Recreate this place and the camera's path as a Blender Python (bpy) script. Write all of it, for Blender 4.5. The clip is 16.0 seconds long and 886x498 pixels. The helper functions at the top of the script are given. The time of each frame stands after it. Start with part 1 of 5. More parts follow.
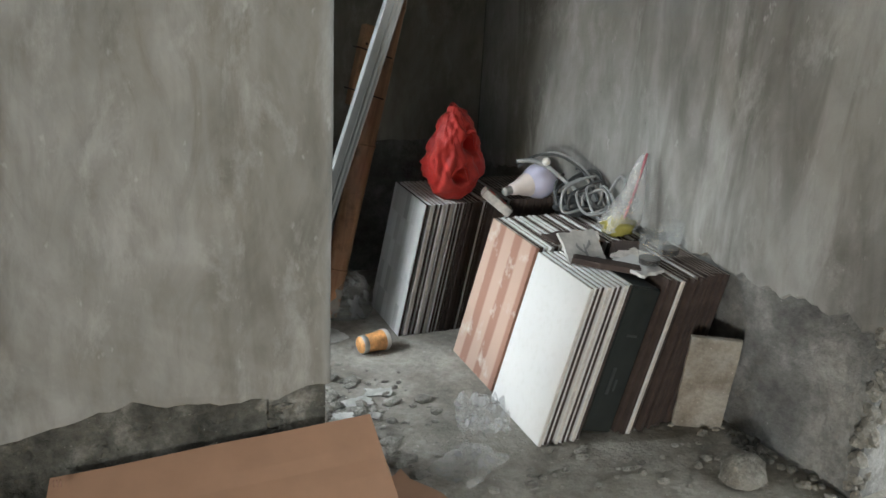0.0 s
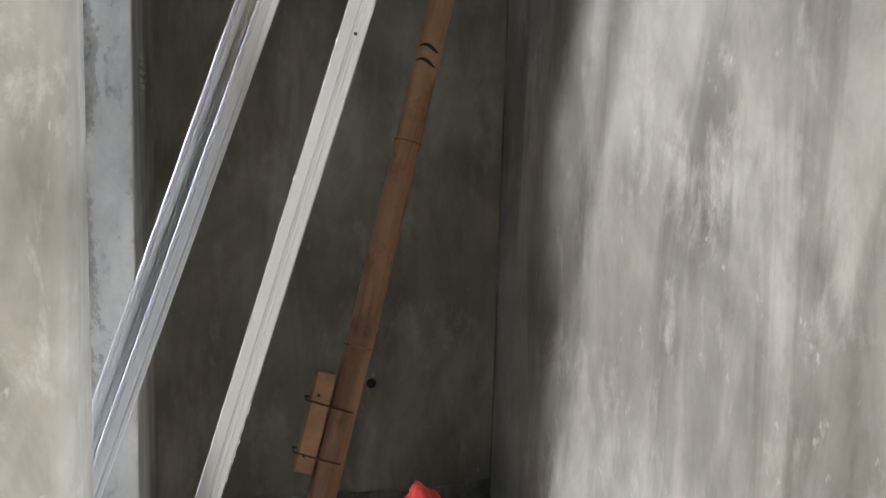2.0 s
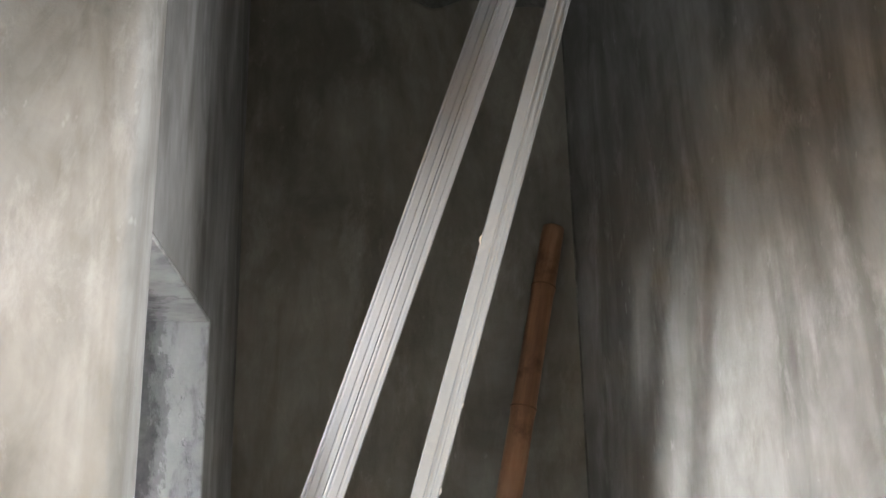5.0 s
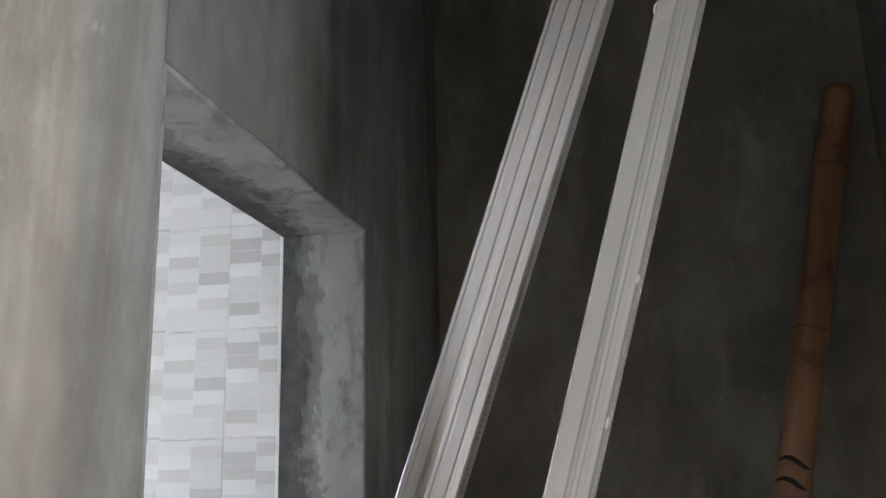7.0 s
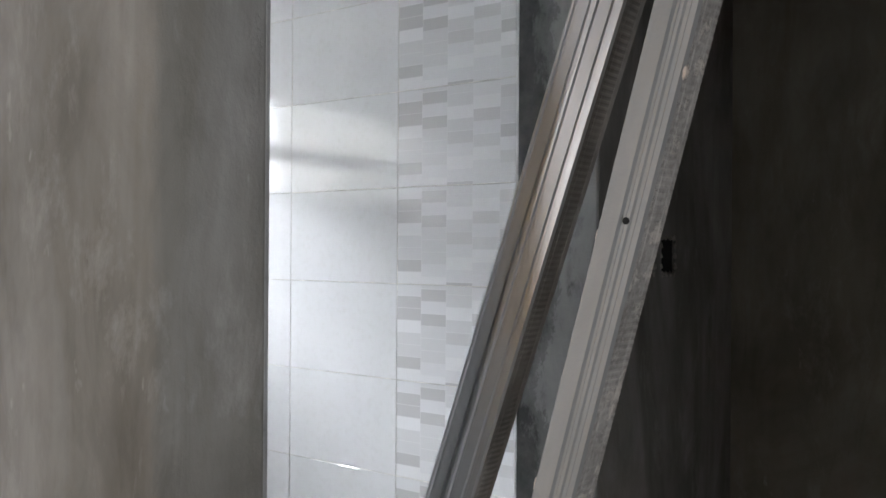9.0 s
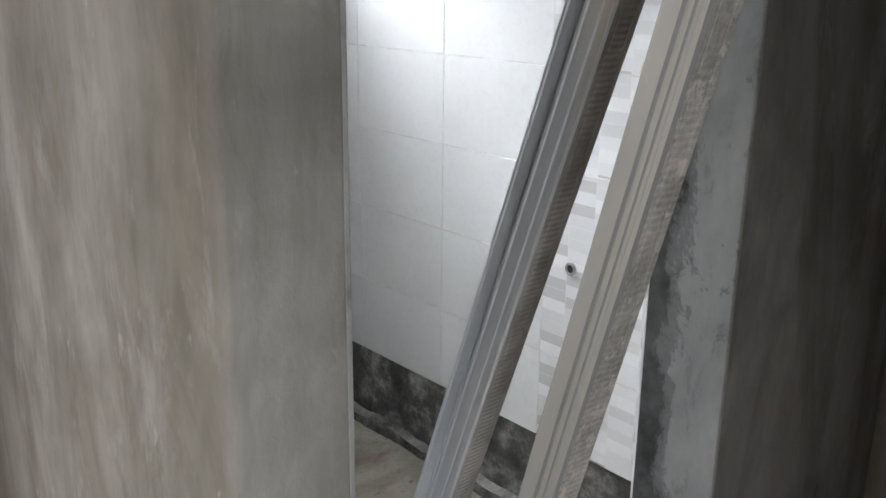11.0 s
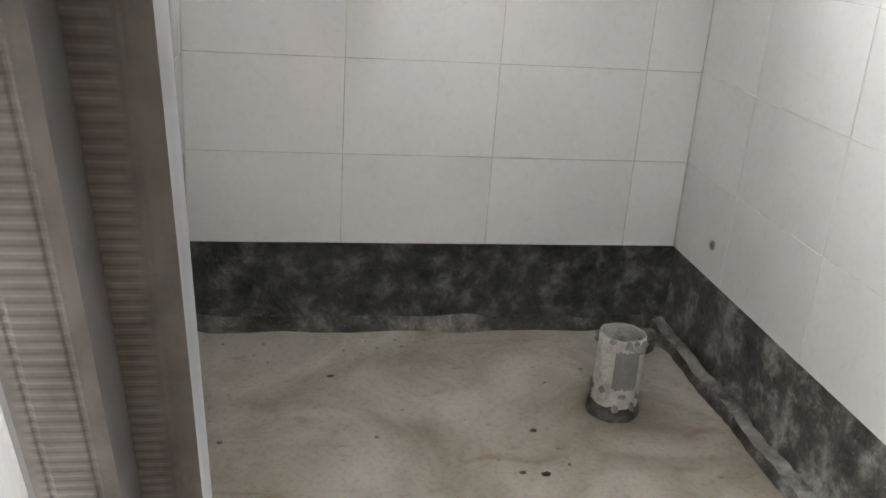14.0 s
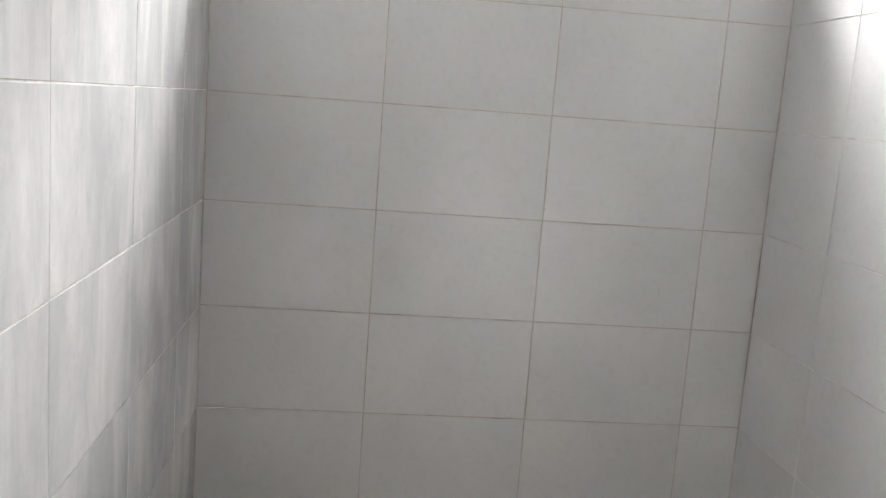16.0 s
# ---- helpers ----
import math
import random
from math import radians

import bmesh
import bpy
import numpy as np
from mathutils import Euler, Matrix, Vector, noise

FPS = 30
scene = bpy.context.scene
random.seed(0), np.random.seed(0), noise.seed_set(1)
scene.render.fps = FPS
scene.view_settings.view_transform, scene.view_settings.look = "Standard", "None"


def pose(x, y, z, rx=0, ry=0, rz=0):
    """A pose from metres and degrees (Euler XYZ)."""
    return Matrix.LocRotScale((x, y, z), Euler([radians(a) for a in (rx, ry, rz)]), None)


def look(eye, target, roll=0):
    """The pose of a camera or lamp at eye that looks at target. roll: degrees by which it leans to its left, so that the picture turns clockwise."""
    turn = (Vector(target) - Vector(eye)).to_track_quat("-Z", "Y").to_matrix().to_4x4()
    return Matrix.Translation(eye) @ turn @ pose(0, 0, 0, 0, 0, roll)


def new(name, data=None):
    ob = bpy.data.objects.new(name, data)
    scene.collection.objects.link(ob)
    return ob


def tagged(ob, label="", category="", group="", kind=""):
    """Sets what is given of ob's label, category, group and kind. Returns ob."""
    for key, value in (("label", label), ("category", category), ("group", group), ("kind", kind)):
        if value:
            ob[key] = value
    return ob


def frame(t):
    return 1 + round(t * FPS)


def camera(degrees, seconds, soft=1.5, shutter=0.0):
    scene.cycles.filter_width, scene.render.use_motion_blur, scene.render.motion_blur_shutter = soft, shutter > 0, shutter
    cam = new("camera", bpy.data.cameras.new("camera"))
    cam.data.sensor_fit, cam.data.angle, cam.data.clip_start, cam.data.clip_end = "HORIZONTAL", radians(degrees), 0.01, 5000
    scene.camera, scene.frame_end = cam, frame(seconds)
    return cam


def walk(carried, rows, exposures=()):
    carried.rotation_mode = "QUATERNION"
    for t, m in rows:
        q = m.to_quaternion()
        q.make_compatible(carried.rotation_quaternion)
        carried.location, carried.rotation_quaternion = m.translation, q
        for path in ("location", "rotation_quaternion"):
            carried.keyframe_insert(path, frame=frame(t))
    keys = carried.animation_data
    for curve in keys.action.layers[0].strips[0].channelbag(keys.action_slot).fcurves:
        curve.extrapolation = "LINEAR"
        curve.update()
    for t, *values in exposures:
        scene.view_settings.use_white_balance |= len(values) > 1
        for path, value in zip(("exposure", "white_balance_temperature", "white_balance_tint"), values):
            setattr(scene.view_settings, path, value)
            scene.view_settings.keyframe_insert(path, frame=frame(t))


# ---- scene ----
SUN, FRONT, BATHW, SIDE = 1.85, 13.0, 3000.0, 40.0
EXPOSURES = [(0, -0.35, 6150, 5), (0.5, 0.0, 6150, 7), (1.0, 0.3, 6200, 9), (1.5, 0.65, 6200, 10), (2.5, 0.95, 6220, 11), (3.5, 1.05, 6220, 12), (4, 1.2, 6250, 12), (6.5, 0.65, 6250, 12), (7, 0.17, 6200, 12), (8, -0.38, 6120, 12), (9, -0.65, 6150, 13), (10, -0.65, 6150, 13), (12.5, 0.35, 6400, 9), (13.0, 0.25, 6400, 10), (14.0, 0.15, 6750, 13), (15.5, -0.15, 6800, 14), (16, -0.38, 6750, 14)]
cam = camera(51.7, 16.0)
PATH = [
    (0, (-0.468, -1.453, 1.225), (0.286, 0.274, 0.556), 3.2),
    (0.5, (-0.288, -1.275, 1.258), (0.421, 0.452, 0.541), 2.7),
    (1, (-0.134, -1.125, 1.45), (0.562, 0.637, 0.808), 1.9),
    (1.5, (0.043, -1.072, 1.501), (0.615, 0.793, 1.061), 1.7),
    (2, (0.16, -0.928, 1.509), (0.626, 0.998, 1.238), 1.7),
    (2.5, (0.196, -0.927, 1.545), (0.55, 1.038, 1.436), 1.2),
    (3, (0.226, -0.935, 1.611), (0.503, 1.044, 1.686), 1.0),
    (3.5, (0.222, -0.954, 1.661), (0.5, 1.006, 1.946), -0.3),
    (4, (0.221, -0.976, 1.699), (0.496, 0.942, 2.192), -1.1),
    (6.5, (0.31, -0.592, 1.708), (0.207, 1.333, 2.242), -0.7),
    (7, (0.394, -0.438, 1.679), (-0.013, 1.462, 2.154), -1.2),
    (7.5, (0.5, -0.318, 1.676), (-0.294, 1.454, 2.158), 0.3),
    (8, (0.555, -0.291, 1.672), (-0.451, 1.39, 2.074), 0.3),
    (8.5, (0.579, -0.306, 1.634), (-0.542, 1.336, 1.855), -0.7),
    (9, (0.594, -0.283, 1.599), (-0.623, 1.304, 1.605), 0.4),
    (9.5, (0.593, -0.242, 1.594), (-0.697, 1.278, 1.437), -0.2),
    (10, (0.599, -0.244, 1.586), (-0.715, 1.235, 1.289), -0.4),
    (10.2, (0.616, -0.265, 1.582), (-0.71, 1.187, 1.213), -0.7),
    (12.5, (0.416, 0.228, 1.21), (-1.198, 1.038, 0.349), 3.6),
    (13, (0.385, 0.298, 1.178), (-1.316, 0.947, 0.352), 3.9),
    (13.5, (0.335, 0.363, 1.179), (-1.45, 0.839, 0.413), 4.7),
    (14, (0.268, 0.45, 1.15), (-1.572, 0.777, 0.439), 4.1),
    (14.5, (0.216, 0.506, 1.131), (-1.654, 0.759, 0.468), 3.6),
    (15, (0.158, 0.521, 1.157), (-1.741, 0.778, 0.587), 3.7),
    (15.5, (0.105, 0.518, 1.228), (-1.832, 0.728, 0.775), 4.2),
    (16, (0.089, 0.522, 1.274), (-1.875, 0.726, 0.961), 4.3),
]

rows = [(t, look(eye, target, roll)) for t, eye, target, roll in PATH]
walk(cam, rows, EXPOSURES)

# ---- world and light ----
world = bpy.data.worlds.new("world")
scene.world = world
world.use_nodes = True
wn = world.node_tree.nodes
sky = wn.new("ShaderNodeTexSky")
sky.sky_type = "NISHITA"
sky.sun_disc = False
sky.sun_elevation = radians(7)
sky.sun_rotation = radians(226)
wn["Background"].inputs["Strength"].default_value = 0.12
world.node_tree.links.new(sky.outputs["Color"], wn["Background"].inputs["Color"])


def lamp(name, kind, energy, colour, m, **settings):
    data = bpy.data.lights.new(name, kind)
    data.energy, data.color = energy, colour
    for key, value in settings.items():
        if key == "angle":
            data.angle = value
        elif key == "size":
            data.shape, data.size, data.size_y = "RECTANGLE", value[0], value[1]
    ob = new(name, data)
    ob.matrix_world = m
    return ob


# low bright sky across the street, through the wide street opening
lamp("sun", "SUN", SUN, (1.0, 0.985, 0.96), look((-5, -4.87, 1.3), (0, 0, 0.75)), angle=radians(5.5))
lamp("street_doorway_daylight", "AREA", FRONT, (1.0, 0.995, 0.98), look((-2.82, -3.3, 1.25), (0, -3.3, 1.15)), size=(2.8, 2.3))
# area lamp stands in for sky over the gap; the yard is an addition
lamp("gap_sky_daylight", "AREA", BATHW, (0.95, 0.975, 1.0), look((-3.2, 0.95, 3.2), (-2.85, 0.95, 1.6)), size=(1.5, 1.9))

lamp("side_opening_daylight", "AREA", SIDE, (1.0, 0.99, 0.97), look((1.63, -0.73, 1.25), (0, -0.73, 1.25)), size=(0.85, 2.2))

# ---- materials ----


class Nodes:
    """A short hand for building node materials."""

    def __init__(self, name, rough=0.8, metal=0.0, coords="Object"):
        self.mat = bpy.data.materials.new(name)
        self.mat.use_nodes = True
        self.tree = self.mat.node_tree
        self.bsdf = self.tree.nodes["Principled BSDF"]
        self.bsdf.inputs["Roughness"].default_value = rough
        self.bsdf.inputs["Metallic"].default_value = metal
        self.coord = self.add("ShaderNodeTexCoord").outputs[coords]

    def add(self, kind):
        return self.tree.nodes.new(kind)

    def link(self, a, b):
        self.tree.links.new(a, b)

    def mapped(self, scale=(1, 1, 1), rot=(0, 0, 0), shift=None):
        m = self.add("ShaderNodeMapping")
        m.inputs["Scale"].default_value = scale
        m.inputs["Rotation"].default_value = rot
        self.link(self.coord, m.inputs["Vector"])
        if shift is not None:
            self.link(shift, m.inputs["Location"])
        return m.outputs["Vector"]

    def noise(self, scale, detail=4.0, rough=0.55, stretch=(1, 1, 1), distort=0.0, shift=None):
        n = self.add("ShaderNodeTexNoise")
        n.inputs["Scale"].default_value = scale
        n.inputs["Detail"].default_value = detail
        n.inputs["Roughness"].default_value = rough
        n.inputs["Distortion"].default_value = distort
        self.link(self.mapped(stretch, shift=shift), n.inputs["Vector"])
        return n.outputs["Fac"]

    def ramp(self, fac, stops):
        r = self.add("ShaderNodeValToRGB")
        e = r.color_ramp.elements
        while len(e) < len(stops):
            e.new(0.5)
        for el, (p, c) in zip(e, stops):
            el.position = p
            el.color = (*c, 1) if len(c) == 3 else c
        self.link(fac, r.inputs["Fac"])
        return r.outputs["Color"]

    def mix(self, a, b, fac, mode="MIX"):
        m = self.add("ShaderNodeMix")
        m.data_type, m.blend_type = "RGBA", mode
        for value, socket in ((fac, m.inputs[0]), (a, m.inputs[6]), (b, m.inputs[7])):
            if isinstance(value, (int, float)):
                socket.default_value = value
            elif isinstance(value, tuple):
                socket.default_value = (*value, 1)
            else:
                self.link(value, socket)
        return m.outputs[2]

    def math(self, op, a, b=0.0):
        m = self.add("ShaderNodeMath")
        m.operation = op
        for value, socket in ((a, m.inputs[0]), (b, m.inputs[1])):
            if isinstance(value, (int, float)):
                socket.default_value = value
            else:
                self.link(value, socket)
        return m.outputs[0]

    def bump(self, height, strength=0.3, distance=0.01):
        b = self.add("ShaderNodeBump")
        b.inputs["Strength"].default_value = strength
        b.inputs["Distance"].default_value = distance
        self.link(height, b.inputs["Height"])
        if self.bsdf.inputs["Normal"].is_linked:
            self.link(self.bsdf.inputs["Normal"].links[0].from_socket, b.inputs["Normal"])
        self.link(b.outputs["Normal"], self.bsdf.inputs["Normal"])

    def colour(self, c):
        if isinstance(c, tuple):
            self.bsdf.inputs["Base Color"].default_value = (*c, 1)
        else:
            self.link(c, self.bsdf.inputs["Base Color"])
        return self

    def roughness(self, fac, lo, hi):
        m = self.add("ShaderNodeMapRange")
        m.inputs["To Min"].default_value, m.inputs["To Max"].default_value = lo, hi
        self.link(fac, m.inputs["Value"])
        self.link(m.outputs["Result"], self.bsdf.inputs["Roughness"])

    def set(self, **values):
        for key, value in values.items():
            self.bsdf.inputs[key.replace("_", " ")].default_value = value
        return self


def plaster(name, dark, light, streak=0.5, rough=0.9, tint=(0.60, 0.565, 0.50), fine=0.6):
    """Hand-floated cement plaster: clouds, broad damp runs, fine vertical float marks, scuffs and pits."""
    n = Nodes(name, rough)
    base = n.ramp(n.noise(3.0, 6, 0.6, (1, 1, 0.6), 0.9), [(0.34, dark), (0.62, light)])
    streaks = n.ramp(n.noise(4.2, 4, 0.6, (1.3, 1.3, 0.2), 1.2), [(0.36, tint), (0.56, (1, 1, 1))])
    c = n.mix(base, streaks, streak, "MULTIPLY")
    cloud = n.ramp(n.noise(1.5, 5, 0.62, (1, 1, 0.7), 1.2), [(0.36, (0.72, 0.70, 0.665)), (0.56, (1, 1, 1)), (0.74, (1.0, 1.0, 1.0))])
    c = n.mix(c, cloud, 0.8, "MULTIPLY")
    blot = n.ramp(n.noise(13, 5, 0.65, (1, 1, 0.45), 1.0), [(0.33, (0.78, 0.78, 0.77)), (0.6, (1, 1, 1))])
    c = n.mix(c, blot, 0.75, "MULTIPLY")
    # float marks come in patches
    strokes = n.ramp(n.noise(15, 5, 0.7, (1.0, 1.0, 0.3), 1.3), [(0.36, (0.72, 0.705, 0.67)), (0.50, (0.97, 0.97, 0.97)), (0.68, (1.0, 1.0, 1.0))])
    where = n.ramp(n.noise(2.6, 4, 0.6, (1, 1, 0.6), 0.5), [(0.40, (0.25, 0.25, 0.25)), (0.60, (1, 1, 1))])
    c = n.mix(c, strokes, n.math("MULTIPLY", where, fine), "MULTIPLY")
    skim = n.ramp(n.noise(7.5, 7, 0.72, (1.2, 1.2, 0.5), 0.3), [(0.54, (0, 0, 0)), (0.68, (1, 1, 1))])
    c = n.mix(c, tuple(min(1, v * 1.16) for v in light), n.math("MULTIPLY", skim, 0.45))
    spots = n.ramp(n.noise(36, 3, 0.6, (1, 1, 0.5)), [(0.68, (0, 0, 0)), (0.76, (1, 1, 1))])
    c = n.mix(c, tuple(min(1, v * 1.25) for v in light), n.math("MULTIPLY", spots, 0.45))
    pits = n.ramp(n.noise(42, 3, 0.6, (1, 1, 0.7)), [(0.20, (0.45, 0.45, 0.45)), (0.25, (1, 1, 1))])
    c = n.mix(c, pits, 0.7, "MULTIPLY")
    n.colour(c)
    n.bump(n.noise(6, 4, 0.5, (1, 1, 0.4)), 0.35, 0.02)
    n.bump(n.noise(15, 5, 0.7, (1.0, 1.0, 0.3), 1.3), 0.16, 0.008)
    n.bump(n.noise(140, 4, 0.65), 0.25, 0.004)
    return n.mat


def cement(name, dark, mid, light, scale=5.0, bump=0.6, rough=0.92):
    n = Nodes(name, rough)
    c = n.ramp(n.noise(scale, 8, 0.68, (1, 1, 1), 0.1), [(0.34, dark), (0.51, mid), (0.67, light)])
    fine = n.ramp(n.noise(scale * 11, 4, 0.65), [(0.3, (0.6, 0.6, 0.6)), (0.65, (1, 1, 1))])
    c = n.mix(c, fine, 0.65, "MULTIPLY")
    flecks = n.ramp(n.noise(scale * 17, 2, 0.5), [(0.71, (0, 0, 0)), (0.76, (1, 1, 1))])
    c = n.mix(c, tuple(min(1, v * 1.5) for v in light), n.math("MULTIPLY", flecks, 0.5))
    n.colour(c)
    n.bump(n.noise(scale * 3, 6, 0.6), bump, 0.02)
    n.bump(n.noise(scale * 24, 4, 0.7), bump * 0.6, 0.005)
    return n.mat


def simple(name, colour, rough=0.6, metal=0.0, vary=0.15, scale=30.0, bump=0.1, **more):
    n = Nodes(name, rough, metal)
    lo = tuple(max(0, v * (1 - vary)) for v in colour)
    hi = tuple(min(1, v * (1 + vary)) for v in colour)
    f = n.noise(scale, 5, 0.6)
    n.colour(n.ramp(f, [(0.3, lo), (0.7, hi)]))
    n.bump(n.noise(scale * 4, 3, 0.6), bump, 0.003)
    n.set(**more)
    return n.mat


M_PLASTER = plaster("plaster_warm_grey", (0.290, 0.284, 0.262), (0.450, 0.447, 0.428), 0.6)
M_PLASTER_COOL = plaster("plaster_cool_grey", (0.215, 0.214, 0.206), (0.345, 0.345, 0.337), 0.95, tint=(0.56, 0.55, 0.53), fine=0.45)
# stained copy for the recess back, lightened to make up for missing light
M_PLASTER_BACK = plaster("plaster_stained_lightened", (0.240, 0.228, 0.196), (0.415, 0.398, 0.352), 0.5)
M_BASE = cement("bare_damp_wall_base", (0.045, 0.045, 0.038), (0.155, 0.150, 0.128), (0.44, 0.42, 0.375), 7.0, 1.0)
M_BASE_RIGHT = cement("crumbling_wall_base", (0.085, 0.085, 0.082), (0.175, 0.174, 0.167), (0.36, 0.356, 0.34), 5.0, 0.9)
M_FLOOR = cement("dusty_screed", (0.165, 0.152, 0.130), (0.305, 0.285, 0.248), (0.46, 0.44, 0.395), 4.5, 0.8)
M_DARKBAND = cement("waterproof_slurry", (0.028, 0.030, 0.030), (0.085, 0.087, 0.084), (0.23, 0.23, 0.222), 13.0, 1.0, 0.8)
M_SLURRY_AND_SHADE = cement("worn_slurry_and_ridge_shade", (0.040, 0.041, 0.039), (0.125, 0.122, 0.113), (0.40, 0.39, 0.365), 8.5, 1.0, 0.85)
M_FILLET = cement("mortar_ridge", (0.10, 0.098, 0.09), (0.34, 0.33, 0.305), (0.54, 0.525, 0.49), 9.0, 0.9)
M_RUBBLE = cement("mortar_rubble", (0.2, 0.19, 0.17), (0.34, 0.325, 0.29), (0.5, 0.48, 0.44), 14.0, 0.8)
M_SLAB = cement("raw_concrete", (0.08, 0.08, 0.075), (0.16, 0.155, 0.145), (0.25, 0.24, 0.22), 3.0, 0.6)


def bath_floor_material():
    n = Nodes("bath_screed", 0.8)
    c = n.ramp(n.noise(2.4, 6, 0.6, (1, 1, 1), 0.9), [(0.30, (0.23, 0.196, 0.150)), (0.50, (0.385, 0.350, 0.295)), (0.70, (0.52, 0.495, 0.445))])
    dark = n.ramp(n.noise(7, 4, 0.6, (1.6, 0.7, 1), 1.2), [(0.60, (1, 1, 1)), (0.72, (0.72, 0.66, 0.56))])
    c = n.mix(c, dark, 0.8, "MULTIPLY")
    grit = n.ramp(n.noise(70, 4, 0.65), [(0.28, (0.72, 0.72, 0.70)), (0.5, (1, 1, 1))])
    c = n.mix(c, grit, 0.8, "MULTIPLY")
    n.colour(c)
    n.bump(n.noise(9, 5, 0.6), 0.35, 0.02)
    n.bump(n.noise(110, 4, 0.7), 0.3, 0.004)
    return n.mat


M_BATHFLOOR = bath_floor_material()


def reveal_material():
    n = Nodes("half_skimmed_reveal", 0.85)
    skim = n.ramp(n.noise(5, 5, 0.6, (1, 1, 0.5), 0.5), [(0.3, (0.23, 0.233, 0.23)), (0.7, (0.43, 0.43, 0.42))])
    smear = n.ramp(n.noise(20, 7, 0.72, (1, 1, 0.5), 0.4), [(0.34, (0.45, 0.46, 0.46)), (0.46, (0.95, 0.95, 0.95)), (0.66, (1.12, 1.12, 1.12))])
    skim = n.mix(skim, smear, 0.75, "MULTIPLY")
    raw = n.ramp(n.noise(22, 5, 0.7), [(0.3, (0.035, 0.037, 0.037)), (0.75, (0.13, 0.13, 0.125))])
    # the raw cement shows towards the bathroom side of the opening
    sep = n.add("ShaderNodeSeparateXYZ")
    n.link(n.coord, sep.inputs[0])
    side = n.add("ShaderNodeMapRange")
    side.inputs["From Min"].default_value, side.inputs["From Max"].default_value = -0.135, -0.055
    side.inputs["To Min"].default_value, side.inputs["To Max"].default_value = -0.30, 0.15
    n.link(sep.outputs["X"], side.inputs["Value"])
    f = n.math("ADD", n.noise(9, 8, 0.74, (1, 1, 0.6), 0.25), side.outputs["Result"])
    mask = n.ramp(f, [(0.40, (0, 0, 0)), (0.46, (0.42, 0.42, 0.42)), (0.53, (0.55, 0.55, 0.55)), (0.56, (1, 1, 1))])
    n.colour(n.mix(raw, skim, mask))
    n.bump(mask, 0.5, 0.004)
    n.bump(n.noise(40, 5, 0.6), 0.3, 0.004)
    return n.mat


M_REVEAL = reveal_material()


def glaze(name, streaks):
    n = Nodes(name, 0.12)
    info = n.add("ShaderNodeObjectInfo")
    rnd = n.add("ShaderNodeCombineXYZ")
    for i in range(3):
        n.link(n.math("MULTIPLY", info.outputs["Random"], 7.0 + 5 * i), rnd.inputs[i])
    # near wall's white is painted darker to offset the strong lamp light there
    base = n.ramp(n.noise(3.0, 3, 0.5, shift=rnd.outputs[0]), [(0.3, (0.50, 0.508, 0.51) if streaks else (0.62, 0.625, 0.62)), (0.7, (0.57, 0.575, 0.575) if streaks else (0.68, 0.68, 0.675))])
    # pale stretched streaks, strong only on the near wall
    pale_streaks = n.ramp(n.noise(6, 6, 0.66, (1.3, 1.3, 0.42) if streaks else (1, 1, 0.5), 0.45, shift=rnd.outputs[0]), [(0.40, (0, 0, 0)), (0.56, (0.45, 0.45, 0.45)), (0.74, (1, 1, 1))])
    c = n.mix(base, (0.80, 0.80, 0.785), n.math("MULTIPLY", pale_streaks, 0.85 if streaks else 0.08))
    dust = n.ramp(n.noise(60, 3, 0.6, shift=rnd.outputs[0]), [(0.30, (0.93, 0.925, 0.91)), (0.5, (1, 1, 1))])
    n.colour(n.mix(c, dust, 0.6, "MULTIPLY"))
    n.roughness(pale_streaks, 0.05 if not streaks else 0.14, 0.24 if streaks else 0.09)
    n.bump(n.noise(4, 2, 0.5, shift=rnd.outputs[0]), 0.04, 0.01)
    n.set(Specular_IOR_Level=0.5)
    return n.mat


M_TILE = glaze("white_glaze", False)
M_TILE_DIMMED = glaze("white_glaze_dimmed_with_streaks", True)
M_GROUT = simple("grout", (0.62, 0.60, 0.545), 0.95, vary=0.35, scale=18, bump=0.4)
M_GROUT_DIRTY = simple("yellowed_grout", (0.47, 0.42, 0.33), 0.95, vary=0.35, scale=18, bump=0.4)
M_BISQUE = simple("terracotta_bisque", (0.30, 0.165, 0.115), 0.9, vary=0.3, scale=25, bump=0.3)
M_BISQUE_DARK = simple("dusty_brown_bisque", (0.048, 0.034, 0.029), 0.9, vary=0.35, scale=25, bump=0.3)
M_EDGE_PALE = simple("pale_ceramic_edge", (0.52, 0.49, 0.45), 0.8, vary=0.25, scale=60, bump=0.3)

M_EDGE_UPPER = simple("pale_upper_edge", (0.40, 0.365, 0.32), 0.95, vary=0.5, scale=28, bump=0.4)


def striped_bisque():
    n = Nodes("striped_terracotta_back", 0.9)
    w = n.add("ShaderNodeTexWave")
    w.wave_type, w.bands_direction = "BANDS", "Y"
    w.inputs["Scale"].default_value, w.inputs["Distortion"].default_value = 3.4, 0.6
    n.link(n.coord, w.inputs["Vector"])
    c = n.ramp(w.outputs["Fac"], [(0.25, (0.25, 0.135, 0.10)), (0.6, (0.38, 0.27, 0.215))])
    n.colour(n.mix(c, (0.46, 0.40, 0.35), n.ramp(n.noise(16, 5, 0.6), [(0.56, (0, 0, 0)), (0.72, (1, 1, 1))])))
    n.bump(n.noise(90, 3, 0.6), 0.2, 0.003)
    return n.mat


M_BISQUE_STRIPE = striped_bisque()


